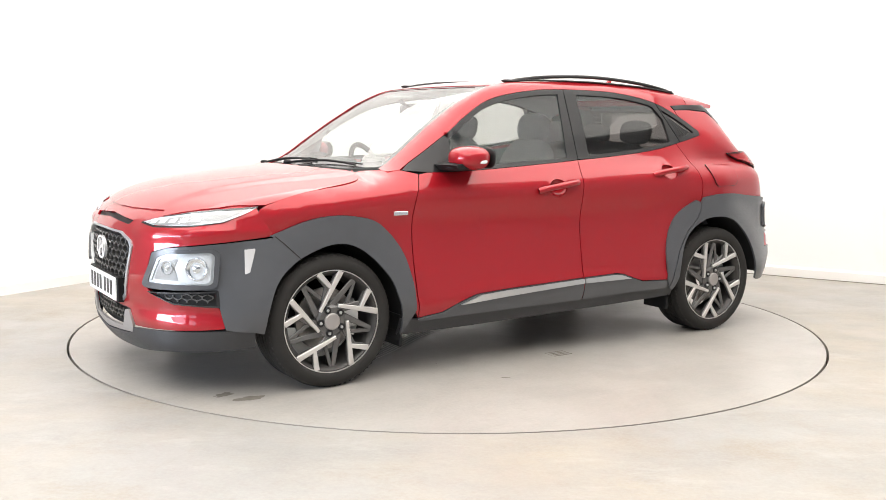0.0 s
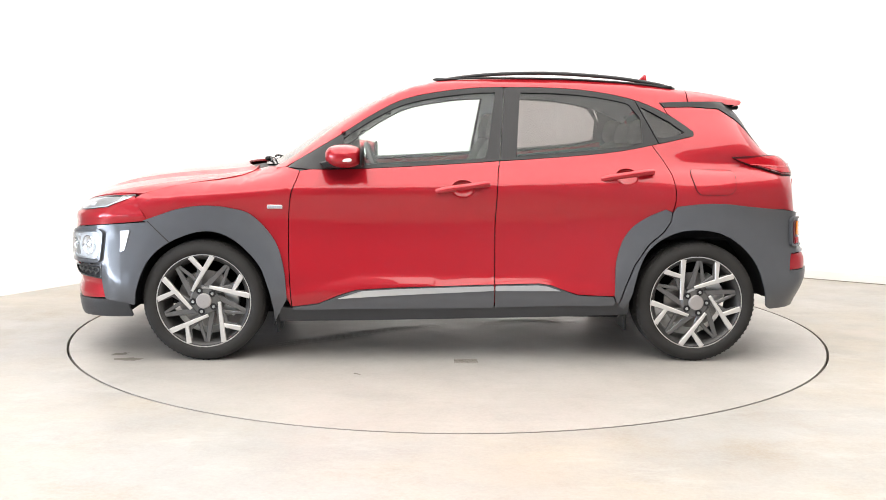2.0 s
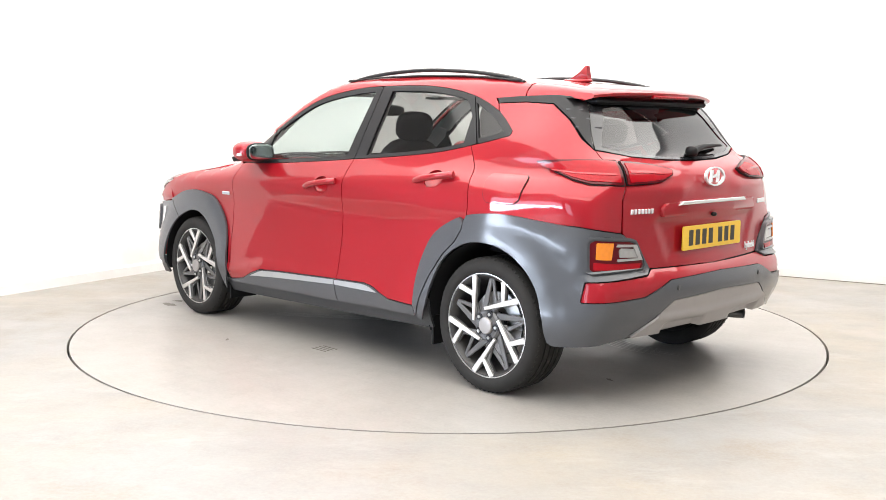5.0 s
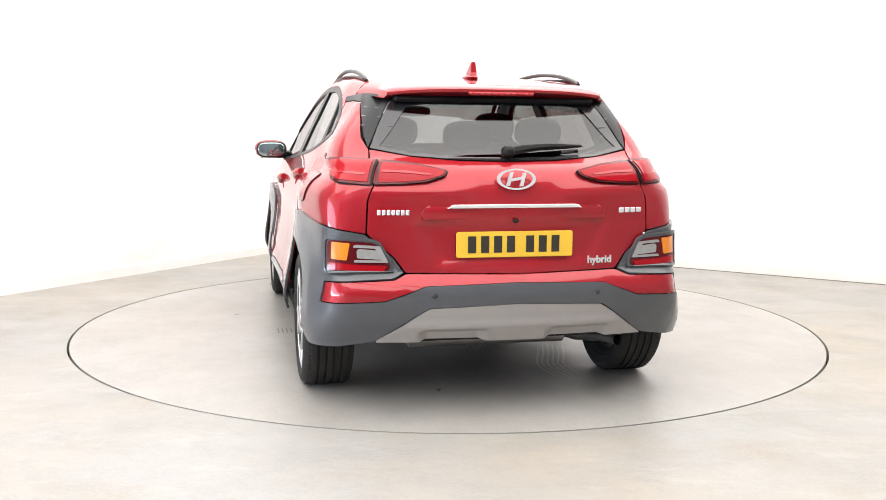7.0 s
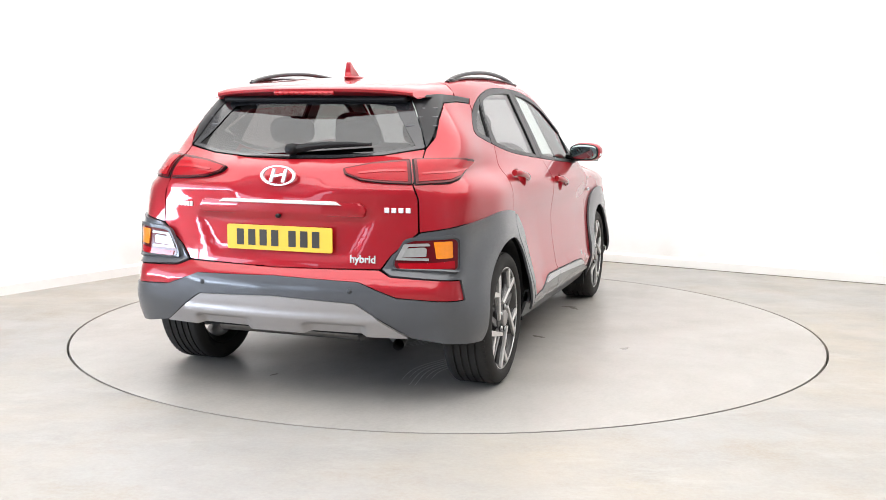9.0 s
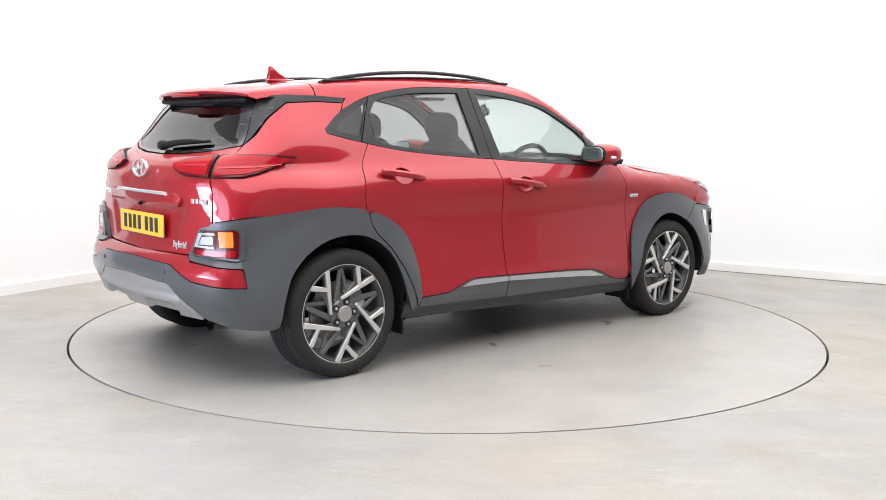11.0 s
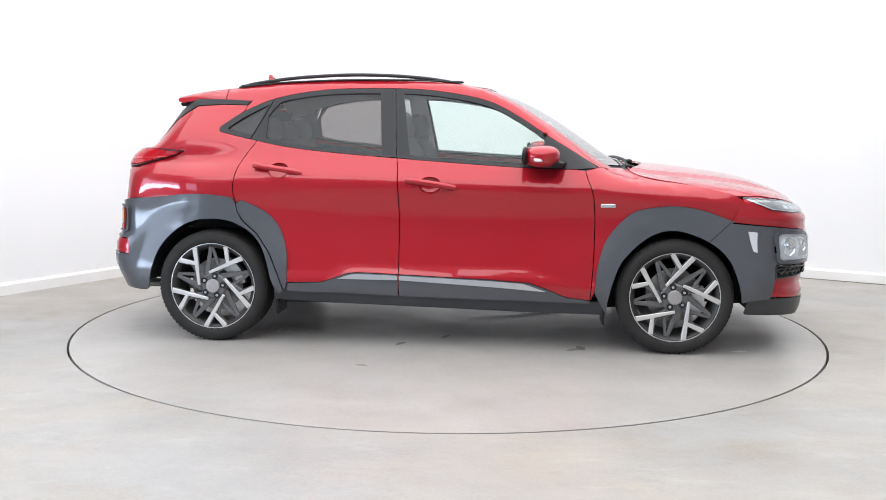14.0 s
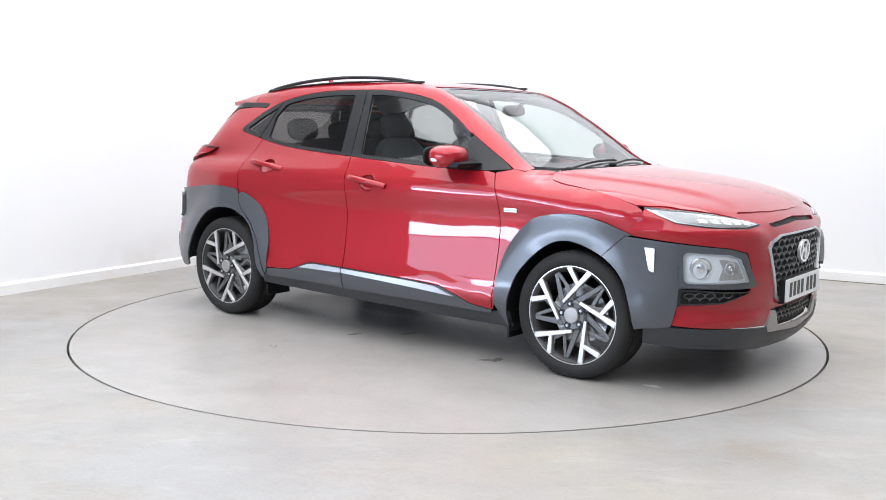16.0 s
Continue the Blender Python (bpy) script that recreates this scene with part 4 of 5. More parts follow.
# tail
SHUT = [(-1.157, 0.797), (-1.150, 0.752), (-1.115, 0.695), (-1.036, 0.625), (-0.960, 0.515), (-0.910, 0.405), (-0.877, 0.32)]
panel("rear_wing", "b", [side_to("b", [(x - 0.003, z) for x, z in GAP_REAR] + [p for p in ARCH_R_OUT if p[0] < -1.17 and p[0] > -1.56]) + [(40, 0.822), (34.4, 0.815), (30, 0.798), (26.5, 0.784), (26.4, 0.924), (25.5, 0.985), (28.7, 1.135)] +
      side_to("b", [(-1.640, 1.186), (-1.565, 1.268), (-1.455, 1.342), (-1.30, 1.352), (-1.150, 1.348), (-1.165, 1.318)] + [p for p in DLO_TOP if p[0] < -1.18] + [(-1.298, 1.208)] + [p for p in BELT if p[0] < -1.07][::-1])], RED, car, r=0, shape=sculpt, step=0.028)
D_BLACK = [(28.8, 1.142), (28.3, 1.22), (27.4, 1.31), (26.5, 1.372)] + side_to("b", [(-1.45, 1.385), (-1.255, 1.382), (-1.13, 1.375), (-1.152, 1.352), (-1.30, 1.356), (-1.458, 1.347), (-1.569, 1.272), (-1.644, 1.190)])
panel("rear_pillar_trim", "b", [D_BLACK], FRAME, car, off=0.002, r=0, label="satin black rear pillar trim with louvres")


def tailgate_form(p, uv):
    """Ledges pressed into the tailgate: a proud handle bar and a set-back plate field."""
    y, z = np.abs(p[:, 1]), p[:, 2]
    dish = -0.011 * smooth((0.85 - z) / 0.03) * smooth((z - 0.645) / 0.03) * smooth((0.455 - 0.5 * (0.84 - z) - y) / 0.04)
    crease = 0.012 * np.exp(-((z - 0.96) / 0.03) ** 2) * np.clip((y - 0.15) / 0.1, 0, 1)
    return dish + crease


tailgate = panel("tailgate", "b", [whole_fan([(0, 1.084), (10, 1.088), (20, 1.105), (28.4, 1.134), (25.2, 0.985), (26.1, 0.924), (26.2, 0.782), (21.6, 0.683), (19.7, 0.620), (0, 0.612)])], RED, car, sides="L", r=0.006, shape=tailgate_form, step=0.018)[0]
panel("rear_window", "b", [whole_fan([(0, 1.37), (20, 1.37), (26.3, 1.368), (27.2, 1.31), (28.1, 1.22), (28.5, 1.143), (20, 1.112), (10, 1.096), (0, 1.092)])], REARGLASS, tailgate, off=-0.004, thick=0.0, step=0.05, sides="L", r=0, label="dark tinted rear window")
panel("rear_window_border", "b", [whole_fan([(0, 1.372), (20, 1.372), (26.2, 1.370), (27.1, 1.31), (28.0, 1.22), (28.4, 1.141), (20, 1.110), (10, 1.094), (0, 1.090)]),
      whole_fan([(0, 1.335), (18, 1.335), (22.5, 1.325), (24, 1.26), (26.6, 1.150), (20, 1.122), (10, 1.106), (0, 1.103)])], GLOSSBLACK, tailgate, off=0.0, thick=0.001, sides="L", r=0, label="black window border band")
panel("rear_bumper", "b", [whole_fan([(0, 0.606), (19.5, 0.612), (21.3, 0.588), (33.2, 0.574), (34.0, 0.490), (22.5, 0.508), (16, 0.567), (0, 0.577)])], RED, car, off=0.004, sides="L", r=0.006)
rear_clad = panel("rear_bumper_cladding", "b", [whole_fan([(0, 0.573), (16, 0.563), (22.5, 0.504), (34.05, 0.486), (33.3, 0.578), (21.4, 0.592), (20.0, 0.616), (21.9, 0.683), (26.6, 0.780), (34.4, 0.811)] +
      side_to("b", [p for p in ARCH_R_OUT if -1.60 < p[0] < -1.165][::-1] + SHUT + [(-0.905, 0.30)] + ARCH_R_IN[5:]) + [(37.6, 0.298), (31, 0.303), (25.2, 0.328), (15.5, 0.478), (0, 0.492)])], CLAD, car, off=0.012, sides="L", r=0.006,
      shape=bulge(-1.3, 0.318, 0.41, 0.56, 0.020), label="grey plastic rear bumper and wheel arch cladding")[0]


def steps(p, uv):
    y, z = np.abs(p[:, 1]), p[:, 2]
    t = np.clip((0.425 - z) / 0.012, 0, 1)
    w = np.clip((0.385 - z) / 0.008, 0, 1) * np.clip((y - 0.13) / 0.03, 0, 1) * np.clip((0.42 - y) / 0.03, 0, 1)
    return 0.014 * t - 0.026 * w


panel("rear_skid_plate", "b", [whole_fan([(0, 0.490), (15.3, 0.475), (24.8, 0.332), (0, 0.334)])], SKID, car, off=0.010, sides="L", r=0.008, shape=steps, step=0.011, label="silver plastic rear skid plate")
# tail lamps: one half on the body, one on the tailgate
T_OUT = [(25.8, 1.082), (32, 1.087), (37.2, 1.090), (39.8, 1.085), (37.4, 1.048), (34.4, 1.006), (32, 0.990), (25.9, 0.986)]
T_IN = [(12.6, 1.042), (18, 1.066), (25.0, 1.081), (25.1, 0.987), (20, 0.991), (16.3, 0.999), (13.2, 1.022)]
panel("lamp_joint", "b", [shrink(T_OUT, 1.04, 1.07)], DARK, car, off=0.0115, thick=0.02, r=0.006, step=0.02)
lo = panel("tail_lamp", "b", [T_OUT], DARKRED, car, off=0.017, thick=0.02, r=0.006, step=0.02, label="red tail lamp wrapping the rear corner")
panel("light_element", "b", [shrink(T_OUT, 0.93, 0.84)], REDLENS, lo, off=0.020, r=0.004, step=0.02, label="bright red lamp element")
panel("lamp_joint", "b", [shrink(T_IN, 1.03, 1.06)], DARK, tailgate, off=0.0115, thick=0.02, r=0.006, step=0.02)
li = panel("tail_lamp", "b", [T_IN], DARKRED, tailgate, off=0.017, thick=0.02, r=0.006, step=0.02, label="dark red tapered tail lamp on the tailgate")
panel("light_element", "b", [shrink(T_IN, 0.92, 0.80)], REDLENS, li, off=0.020, r=0.004, step=0.02, label="bright red lamp element")
for side in (0, 1):
    panel("light_bar", "b", [[(27.0, 1.030), (33.5, 1.034), (37.0, 1.046), (37.2, 1.040), (33.6, 1.026), (27.0, 1.022)]], REDGLOW, lo[side], off=0.0225, r=0.002, step=0.02, sides="LR"[side])
    panel("light_bar", "b", [[(15.5, 1.028), (20.0, 1.038), (24.2, 1.040), (24.2, 1.032), (20.0, 1.030), (15.8, 1.022)]], REDGLOW, li[side], off=0.0225, r=0.002, step=0.02, sides="LR"[side])
# lower lamp clusters
CL = [(22.3, 0.640), (22.6, 0.668), (24.4, 0.738), (25.6, 0.748), (31.9, 0.758), (32.5, 0.745), (32.5, 0.632), (31.8, 0.618), (23.0, 0.622)]
cl = panel("lower_rear_lamp", "b", [shrink(CL, 1.07, 1.12)], CLAD, car, off=0.022, thick=0.02, r=0.01, step=0.02, label="lower rear lamp cluster in a grey plastic surround")
panel("surround", "b", [shrink(CL, 1.14, 1.26), shrink(CL, 1.06, 1.09)], CLAD, cl, off=0.028, thick=0.02, r=0.01, step=0.02, label="raised grey plastic rim")
panel("dark_bezel", "b", [CL], DARKRED, cl, off=0.024, r=0.008, step=0.02, label="dark red lamp housing")
panel("indicator", "b", [[(28.9, 0.746), (31.6, 0.749), (31.7, 0.676), (29.3, 0.672)]], AMBER, cl, off=0.028, r=0.004, step=0.02, label="amber indicator lens")
panel("reversing_lamp", "b", [[(23.6, 0.676), (24.6, 0.716), (27.4, 0.722), (27.8, 0.714), (27.7, 0.682)]], LAMPGREY, cl, off=0.028, r=0.004, step=0.02, label="clear reversing lamp lens")
panel("lamp_divider", "b", [[(22.6, 0.664), (24.0, 0.734), (28.1, 0.740), (28.4, 0.728), (24.8, 0.724), (23.7, 0.674), (28.1, 0.675), (28.2, 0.664)]], LAMPGREY, cl, off=0.031, r=0.003, step=0.02)
panel("reflector", "b", [[(22.9, 0.650), (28.4, 0.654), (32.0, 0.664), (32.0, 0.630), (23.3, 0.627)]], REDLENS, cl, off=0.027, r=0.004, step=0.02, label="red reflector lens")


# ---- wheels ----
def polar(r, a):
    return np.array((r * math.cos(radians(a)), r * math.sin(radians(a))))


def bar(a, b, wa, wb):
    """A flat tapered bar between two points."""
    d = (b - a) / np.linalg.norm(b - a)
    n = np.array((-d[1], d[0]))
    return [tuple(a + n * wa), tuple(a - n * wa), tuple(b - n * wb), tuple(b + n * wb)]


def build_wheel():
    """One wheel about its hub, its outer face towards +y."""
    face = 0.0
    R = 0.2415
    rim = lathe([(0.244, -0.004), (0.246, -0.012), (0.232, -0.020), (0.222, -0.06), (0.215, -0.17), (0.238, -0.195), (0.238, -0.20), (0.205, -0.17), (0.210, -0.06), (0.224, -0.014), (0.236, -0.004)], 72)
    wheel = part("wheel", rim, BARREL, car, "eighteen inch two-tone alloy wheel")
    lip = lathe([(0.2465, 0.0), (0.247, -0.008), (0.242, -0.010), (0.2415, -0.004), (0.2425, 0.0005)], 72)
    part("rim_edge", lip, RIMEDGE, wheel, "grey painted rim edge")
    tread = [(0.244, -0.004), (0.252, 0.006), (0.268, 0.012), (0.285, 0.011), (0.300, 0.005), (0.312, -0.008), (0.3175, -0.022)]
    w = -0.026
    for k in range(5):
        tread += [(0.3195, w), (0.320, w - 0.026)]
        w -= 0.026
        if k < 4:
            tread += [(0.312, w - 0.001), (0.312, w - 0.008)]
            w -= 0.009
    tread += [(0.3165, -0.200), (0.305, -0.214), (0.28, -0.222), (0.255, -0.214), (0.240, -0.198)]
    tyre = part("tyre", lathe(tread, 96), RUBBER, wheel, "black rubber tyre with grooved tread")
    for k in range(72):
        a = 2 * math.pi * k / 72
        bm_rot = Matrix.Rotation(-a, 4, "Y")
        if k == 0:
            bm = box(bmesh.new(), 0.302, 0.3178, -0.024, -0.009, -0.009, 0.003, 0.003, 1)
            block = part("tread_block", bm, RUBBER, tyre)
        else:
            o = new("tread_block", block.data)
            o.parent = tyre
            o.matrix_local = bm_rot

    def put(u, v, w):
        return Vector((-u, face - 0.012 + w, v))
    spoke = dark = nut = recess = None
    for k in range(5):
        t = 72 * k
        turn = Matrix.Rotation(radians(t), 4, "Y")
        if spoke is None:
            outer, inner, fork, join = polar(R, 76), polar(0.080, 138), polar(R, 104), polar(0.156, 87)
            bm = prism(bar(inner, outer, 0.008, 0.0145), 0.014, put, bevel=0.0025, seg=1)
            prism(bar(join, fork, 0.0095, 0.0140), 0.0138, put, bm=bm, bevel=0.0025, seg=1)
            spoke = part("spoke", bm, ALLOY, wheel, "machined bright forked spoke")
            bm = prism(bar(polar(0.070, 84), polar(R - 0.004, 54), 0.017, 0.010), 0.009, lambda u, v, w: put(u, v, w - 0.016), bevel=0.003, seg=1)
            prism(bar(polar(0.112, 36), polar(R - 0.004, 53), 0.011, 0.008), 0.008, lambda u, v, w: put(u, v, w - 0.017), bm=bm, bevel=0.003, seg=1)
            prism(bar(polar(0.060, 128), polar(0.168, 94), 0.019, 0.015), 0.009, lambda u, v, w: put(u, v, w - 0.010), bm=bm, bevel=0.003, seg=1)
            prism(bar(polar(0.150, 90), polar(R, 76), 0.012, 0.017), 0.012, lambda u, v, w: put(u, v, w - 0.014), bm=bm)
            prism(bar(polar(0.145, 88), polar(R, 104), 0.012, 0.0165), 0.012, lambda u, v, w: put(u, v, w - 0.0145), bm=bm)
            dark = part("inner_spoke", bm, ALLOYDARK, wheel, "dark grey painted spoke")
            c = polar(0.058, 110)
            bm = lathe([(0.0185, -0.006), (0.0185, 0.0008), (0.0005, 0.0008)], 16, at=(-c[0], -0.0045, c[1]), close=False)
            recess = part("nut_recess", bm, NUT, wheel, "black nut recess")
            bm = lathe([(0.0085, -0.006), (0.0085, 0.004), (0.0065, 0.0065), (0.0005, 0.0065)], 6, at=(-c[0], -0.0045, c[1]), close=False)
            nut = part("wheel_nut", bm, SATIN, wheel, "steel wheel nut")
        else:
            for src in (spoke, dark, recess, nut):
                o = new(src.name.split(".")[0], src.data)
                o.parent = wheel
                o.matrix_local = turn
                if "label" in src:
                    o["label"] = src["label"]
    part("hub", lathe([(0.078, -0.045), (0.076, -0.014), (0.066, -0.006), (0.040, -0.008), (0.0005, -0.008)], 40, close=False), ALLOYDARK, wheel, "dark grey wheel hub")
    part("hub_cap", lathe([(0.040, -0.010), (0.040, 0.002), (0.036, 0.006), (0.028, 0.007), (0.0005, 0.0065)], 32, close=False), SKID, wheel, "silver round hub cap")
    part("brake_disc", lathe([(0.150, -0.085), (0.152, -0.095), (0.060, -0.095), (0.060, -0.085)], 48), DISC, wheel, "grey steel brake disc")
    bm = prism([tuple(p) for p in (arc(0, 0, 0.17, 150, 215, 8) + arc(0, 0, 0.10, 215, 150, 8))], 0.05, lambda u, v, w: Vector((u, -0.065 - w, v)), bevel=0.004, seg=1)
    part("brake_caliper", bm, SATIN, wheel, "grey brake caliper")
    return wheel


HUB_Z, HUB_Y = 0.319, 0.868
wheel = build_wheel()
wheel.matrix_basis = pose(1.30, HUB_Y, HUB_Z, 0, 2.5, 0)
copy_thing(wheel, pose(-1.30, HUB_Y, HUB_Z, 0, 32, 0))
copy_thing(wheel, pose(1.30, -HUB_Y, HUB_Z, 0, 0, 180) @ pose(0, 0, 0, 0, -9, 0))
copy_thing(wheel, pose(-1.30, -HUB_Y, HUB_Z, 0, 0, 180) @ pose(0, 0, 0, 0, 39, 0))


# ---- under the skin ----
def liner(cx, s):
    bm = bmesh.new()
    y1, y0, r = 0.862 * s, 0.50 * s, 0.392
    rings = []
    for a in np.linspace(*((-10, 202) if cx > 0 else (-14, 178)), 26):
        rings.append([bm.verts.new((cx + r * math.cos(radians(a)), y, HUB_Z + 0.01 + r * math.sin(radians(a)) * 0.97)) for y in (y1, y0)])
    for a, b in zip(rings, rings[1:]):
        bm.faces.new((a[0], a[1], b[1], b[0]))
    bm.faces.new([r_[1] for r_ in rings])
    return part("arch_liner", bm, LINER, car, "black plastic wheel arch liner")


for cx in (1.30, -1.30):
    for s in (1, -1):
        liner(cx, s)
bm = box(bmesh.new(), -1.45, 1.90, -0.50, 0.50, 0.235, 0.30, 0.02, 1)
box(bm, -0.92, 0.92, -0.80, 0.80, 0.225, 0.30, 0.02, 1)
box(bm, 1.0, 1.90, -0.50, 0.50, 0.28, 0.72, 0.03, 1)
box(bm, -1.86, -1.0, -0.50, 0.50, 0.30, 0.62, 0.03, 1)
box(bm, 1.62, 1.90, -0.62, 0.62, 0.25, 0.55, 0.03, 1)
box(bm, -1.84, -1.70, -0.68, 0.68, 0.32, 0.62, 0.03, 1)
part("underbody", bm, LINER, car, "black underbody")
for cx in (1.30, -1.30):
    bm = tube([(cx, -0.66, HUB_Z), (cx, 0.66, HUB_Z)], 0.035)
    part("axle", bm, DARK, car)
bm = tube([(-1.20, -0.30, 0.24), (-1.60, -0.42, 0.25), (-1.76, -0.51, 0.272), (-1.85, -0.53, 0.276)], 0.026, sides=16, caps=False)
part("exhaust_pipe", bm, EXHAUST, car, "dull steel exhaust pipe")
bm = tube([(-1.70, -0.30, 0.30), (-1.70, 0.42, 0.30)], 0.075, sides=18, flat=0.7)
part("silencer", bm, EXHAUST, car, "dull steel exhaust silencer")
for s in (1, -1):
    for x, z0 in ((0.918, 0.15), (-0.925, 0.165)):
        bm = box(bmesh.new(), x - 0.008, x + 0.006, min(s * 0.66, s * 0.852), max(s * 0.66, s * 0.852), z0, 0.31, 0.003, 1)
        part("mud_flap", bm, DARK, car, "black rubber mud flap")

# ---- cabin ----
panel("door_lining", "s", [[(0.80, 0.36), (0.80, 0.99), (-0.25, 1.046), (-1.05, 1.13), (-1.10, 0.82), (-0.86, 0.36)]], TRIM, car, off=-0.045, thick=0.0, step=0.06, r=0, label="dark plastic door lining")
panel("roof_lining", "t", [whole([(0.20, 0), (0.17, 0.40), (0.10, 0.54), (-1.25, 0.53), (-1.25, 0)])], LINING, car, off=-0.035, thick=0.0, step=0.06, sides="L", r=0, label="light grey roof lining")
panel("pillar_lining", "s", [[(0.90, 1.02)] + [(x, z - 0.012) for x, z in DLO_TOP if x > -1.2] + [(-1.25, 1.36)] + EDGE], LINING, car, off=-0.028, thick=0.0, step=0.05, r=0, label="light grey pillar lining")
panel("middle_pillar_lining", "s", [[(-0.19, 1.05), (-0.245, 1.44), (-0.36, 1.44), (-0.33, 1.06)]], LINING, car, off=-0.03, thick=0.0, step=0.05, r=0, label="light grey middle pillar lining")
panel("rear_pillar_lining", "b", [side_to("b", [(-1.06, 1.14), (-1.02, 1.36), (-1.10, 1.33), (-1.25, 1.23), (-1.12, 1.18), (-1.10, 1.15), (-1.29, 1.21), (-1.20, 1.33), (-1.40, 1.37)]) + [(29.5, 1.34), (31.5, 1.15), (32, 0.75), (50, 0.75)]], TRIM, car, off=-0.03, thick=0.0, step=0.05, r=0, label="dark rear pillar lining")


def seat(x, y, name, label, rear=False):
    s = part(name, blob(0.26, 0.25, 0.075, (x + 0.12, y, 0.56), 3.5, tilt=-6), FABRIC, car, label)
    part("backrest", blob(0.075, 0.235, 0.32, (x - 0.19, y, 0.86), 3.2, tilt=-16), FABRIC, s)
    part("headrest", blob(0.055, 0.125, 0.085, (x - 0.285, y, 1.235), 2.8, tilt=-10), FABRIC, s)
    for d in (-0.05, 0.05):
        part("headrest_post", tube([(x - 0.27, y + d, 1.10), (x - 0.28, y + d, 1.19)], 0.006, sides=8), CHROME, s)
    return s


seat(0.02, 0.37, "front_seat", "dark fabric front seat with a headrest")
seat(0.02, -0.37, "front_seat", "dark fabric front seat with a headrest")
bench = part("rear_bench", blob(0.26, 0.62, 0.08, (-0.62, 0, 0.58), 4), FABRIC, car, "dark fabric rear bench with three headrests")
part("backrest", blob(0.07, 0.62, 0.30, (-0.98, 0, 0.86), 4, tilt=-18), FABRIC, bench)
for y, h in ((0.38, 1.21), (0.0, 1.19), (-0.38, 1.21)):
    part("headrest", blob(0.05, 0.125, 0.075, (-1.075, y, h), 2.8, tilt=-10), FABRIC, bench)
    for d in (-0.045, 0.045):
        part("headrest_post", tube([(-1.06, y + d, 1.08), (-1.07, y + d, 1.17)], 0.006, sides=8), CHROME, bench)
bm = box(bmesh.new(), -1.80, -1.04, -0.60, 0.60, 0.62, 0.90, 0.03, 2)
part("boot_floor", bm, TRIM, car, "dark carpeted boot")
bm = blob(0.20, 0.70, 0.155, (0.80, 0, 0.86), 4)
dash = part("dashboard", bm, TRIM, car, "dark plastic dashboard")
part("instrument_hood", blob(0.10, 0.17, 0.05, (0.66, -0.37, 1.0), 3), TRIM, dash)
part("screen", box(bmesh.new(), 0.60, 0.62, -0.13, 0.13, 0.95, 1.06, 0.006, 2), GLOSSBLACK, dash, "black dashboard screen")
wheel_rim = lathe([(0.185 + 0.016 * math.cos(a), 0.016 * math.sin(a)) for a in np.linspace(0, 2 * math.pi, 10, endpoint=False)], 48, "x")
box(wheel_rim, -0.01, 0.01, -0.175, 0.175, -0.02, 0.02, 0.004, 1)
box(wheel_rim, -0.02, 0.02, -0.06, 0.06, -0.06, 0.05, 0.012, 2)
sw = part("steering_wheel", wheel_rim, TRIM, car, "dark steering wheel on the driver's side")
sw.matrix_basis = pose(0.44, -0.37, 0.95, 0, 22, 0)
part("rear_view_mirror", blob(0.018, 0.115, 0.034, (0.36, 0, 1.335), 3), DARK, car, "black rear-view mirror")
part("mirror_stalk", tube([(0.37, 0, 1.34), (0.43, 0, 1.385)], 0.012), DARK, car)
for y in (0.34, -0.34):
    part("sun_visor", box(bmesh.new(), 0.10, 0.235, y - 0.16, y + 0.16, 1.408, 1.425, 0.006, 1), LINING, car, "light grey sun visor")

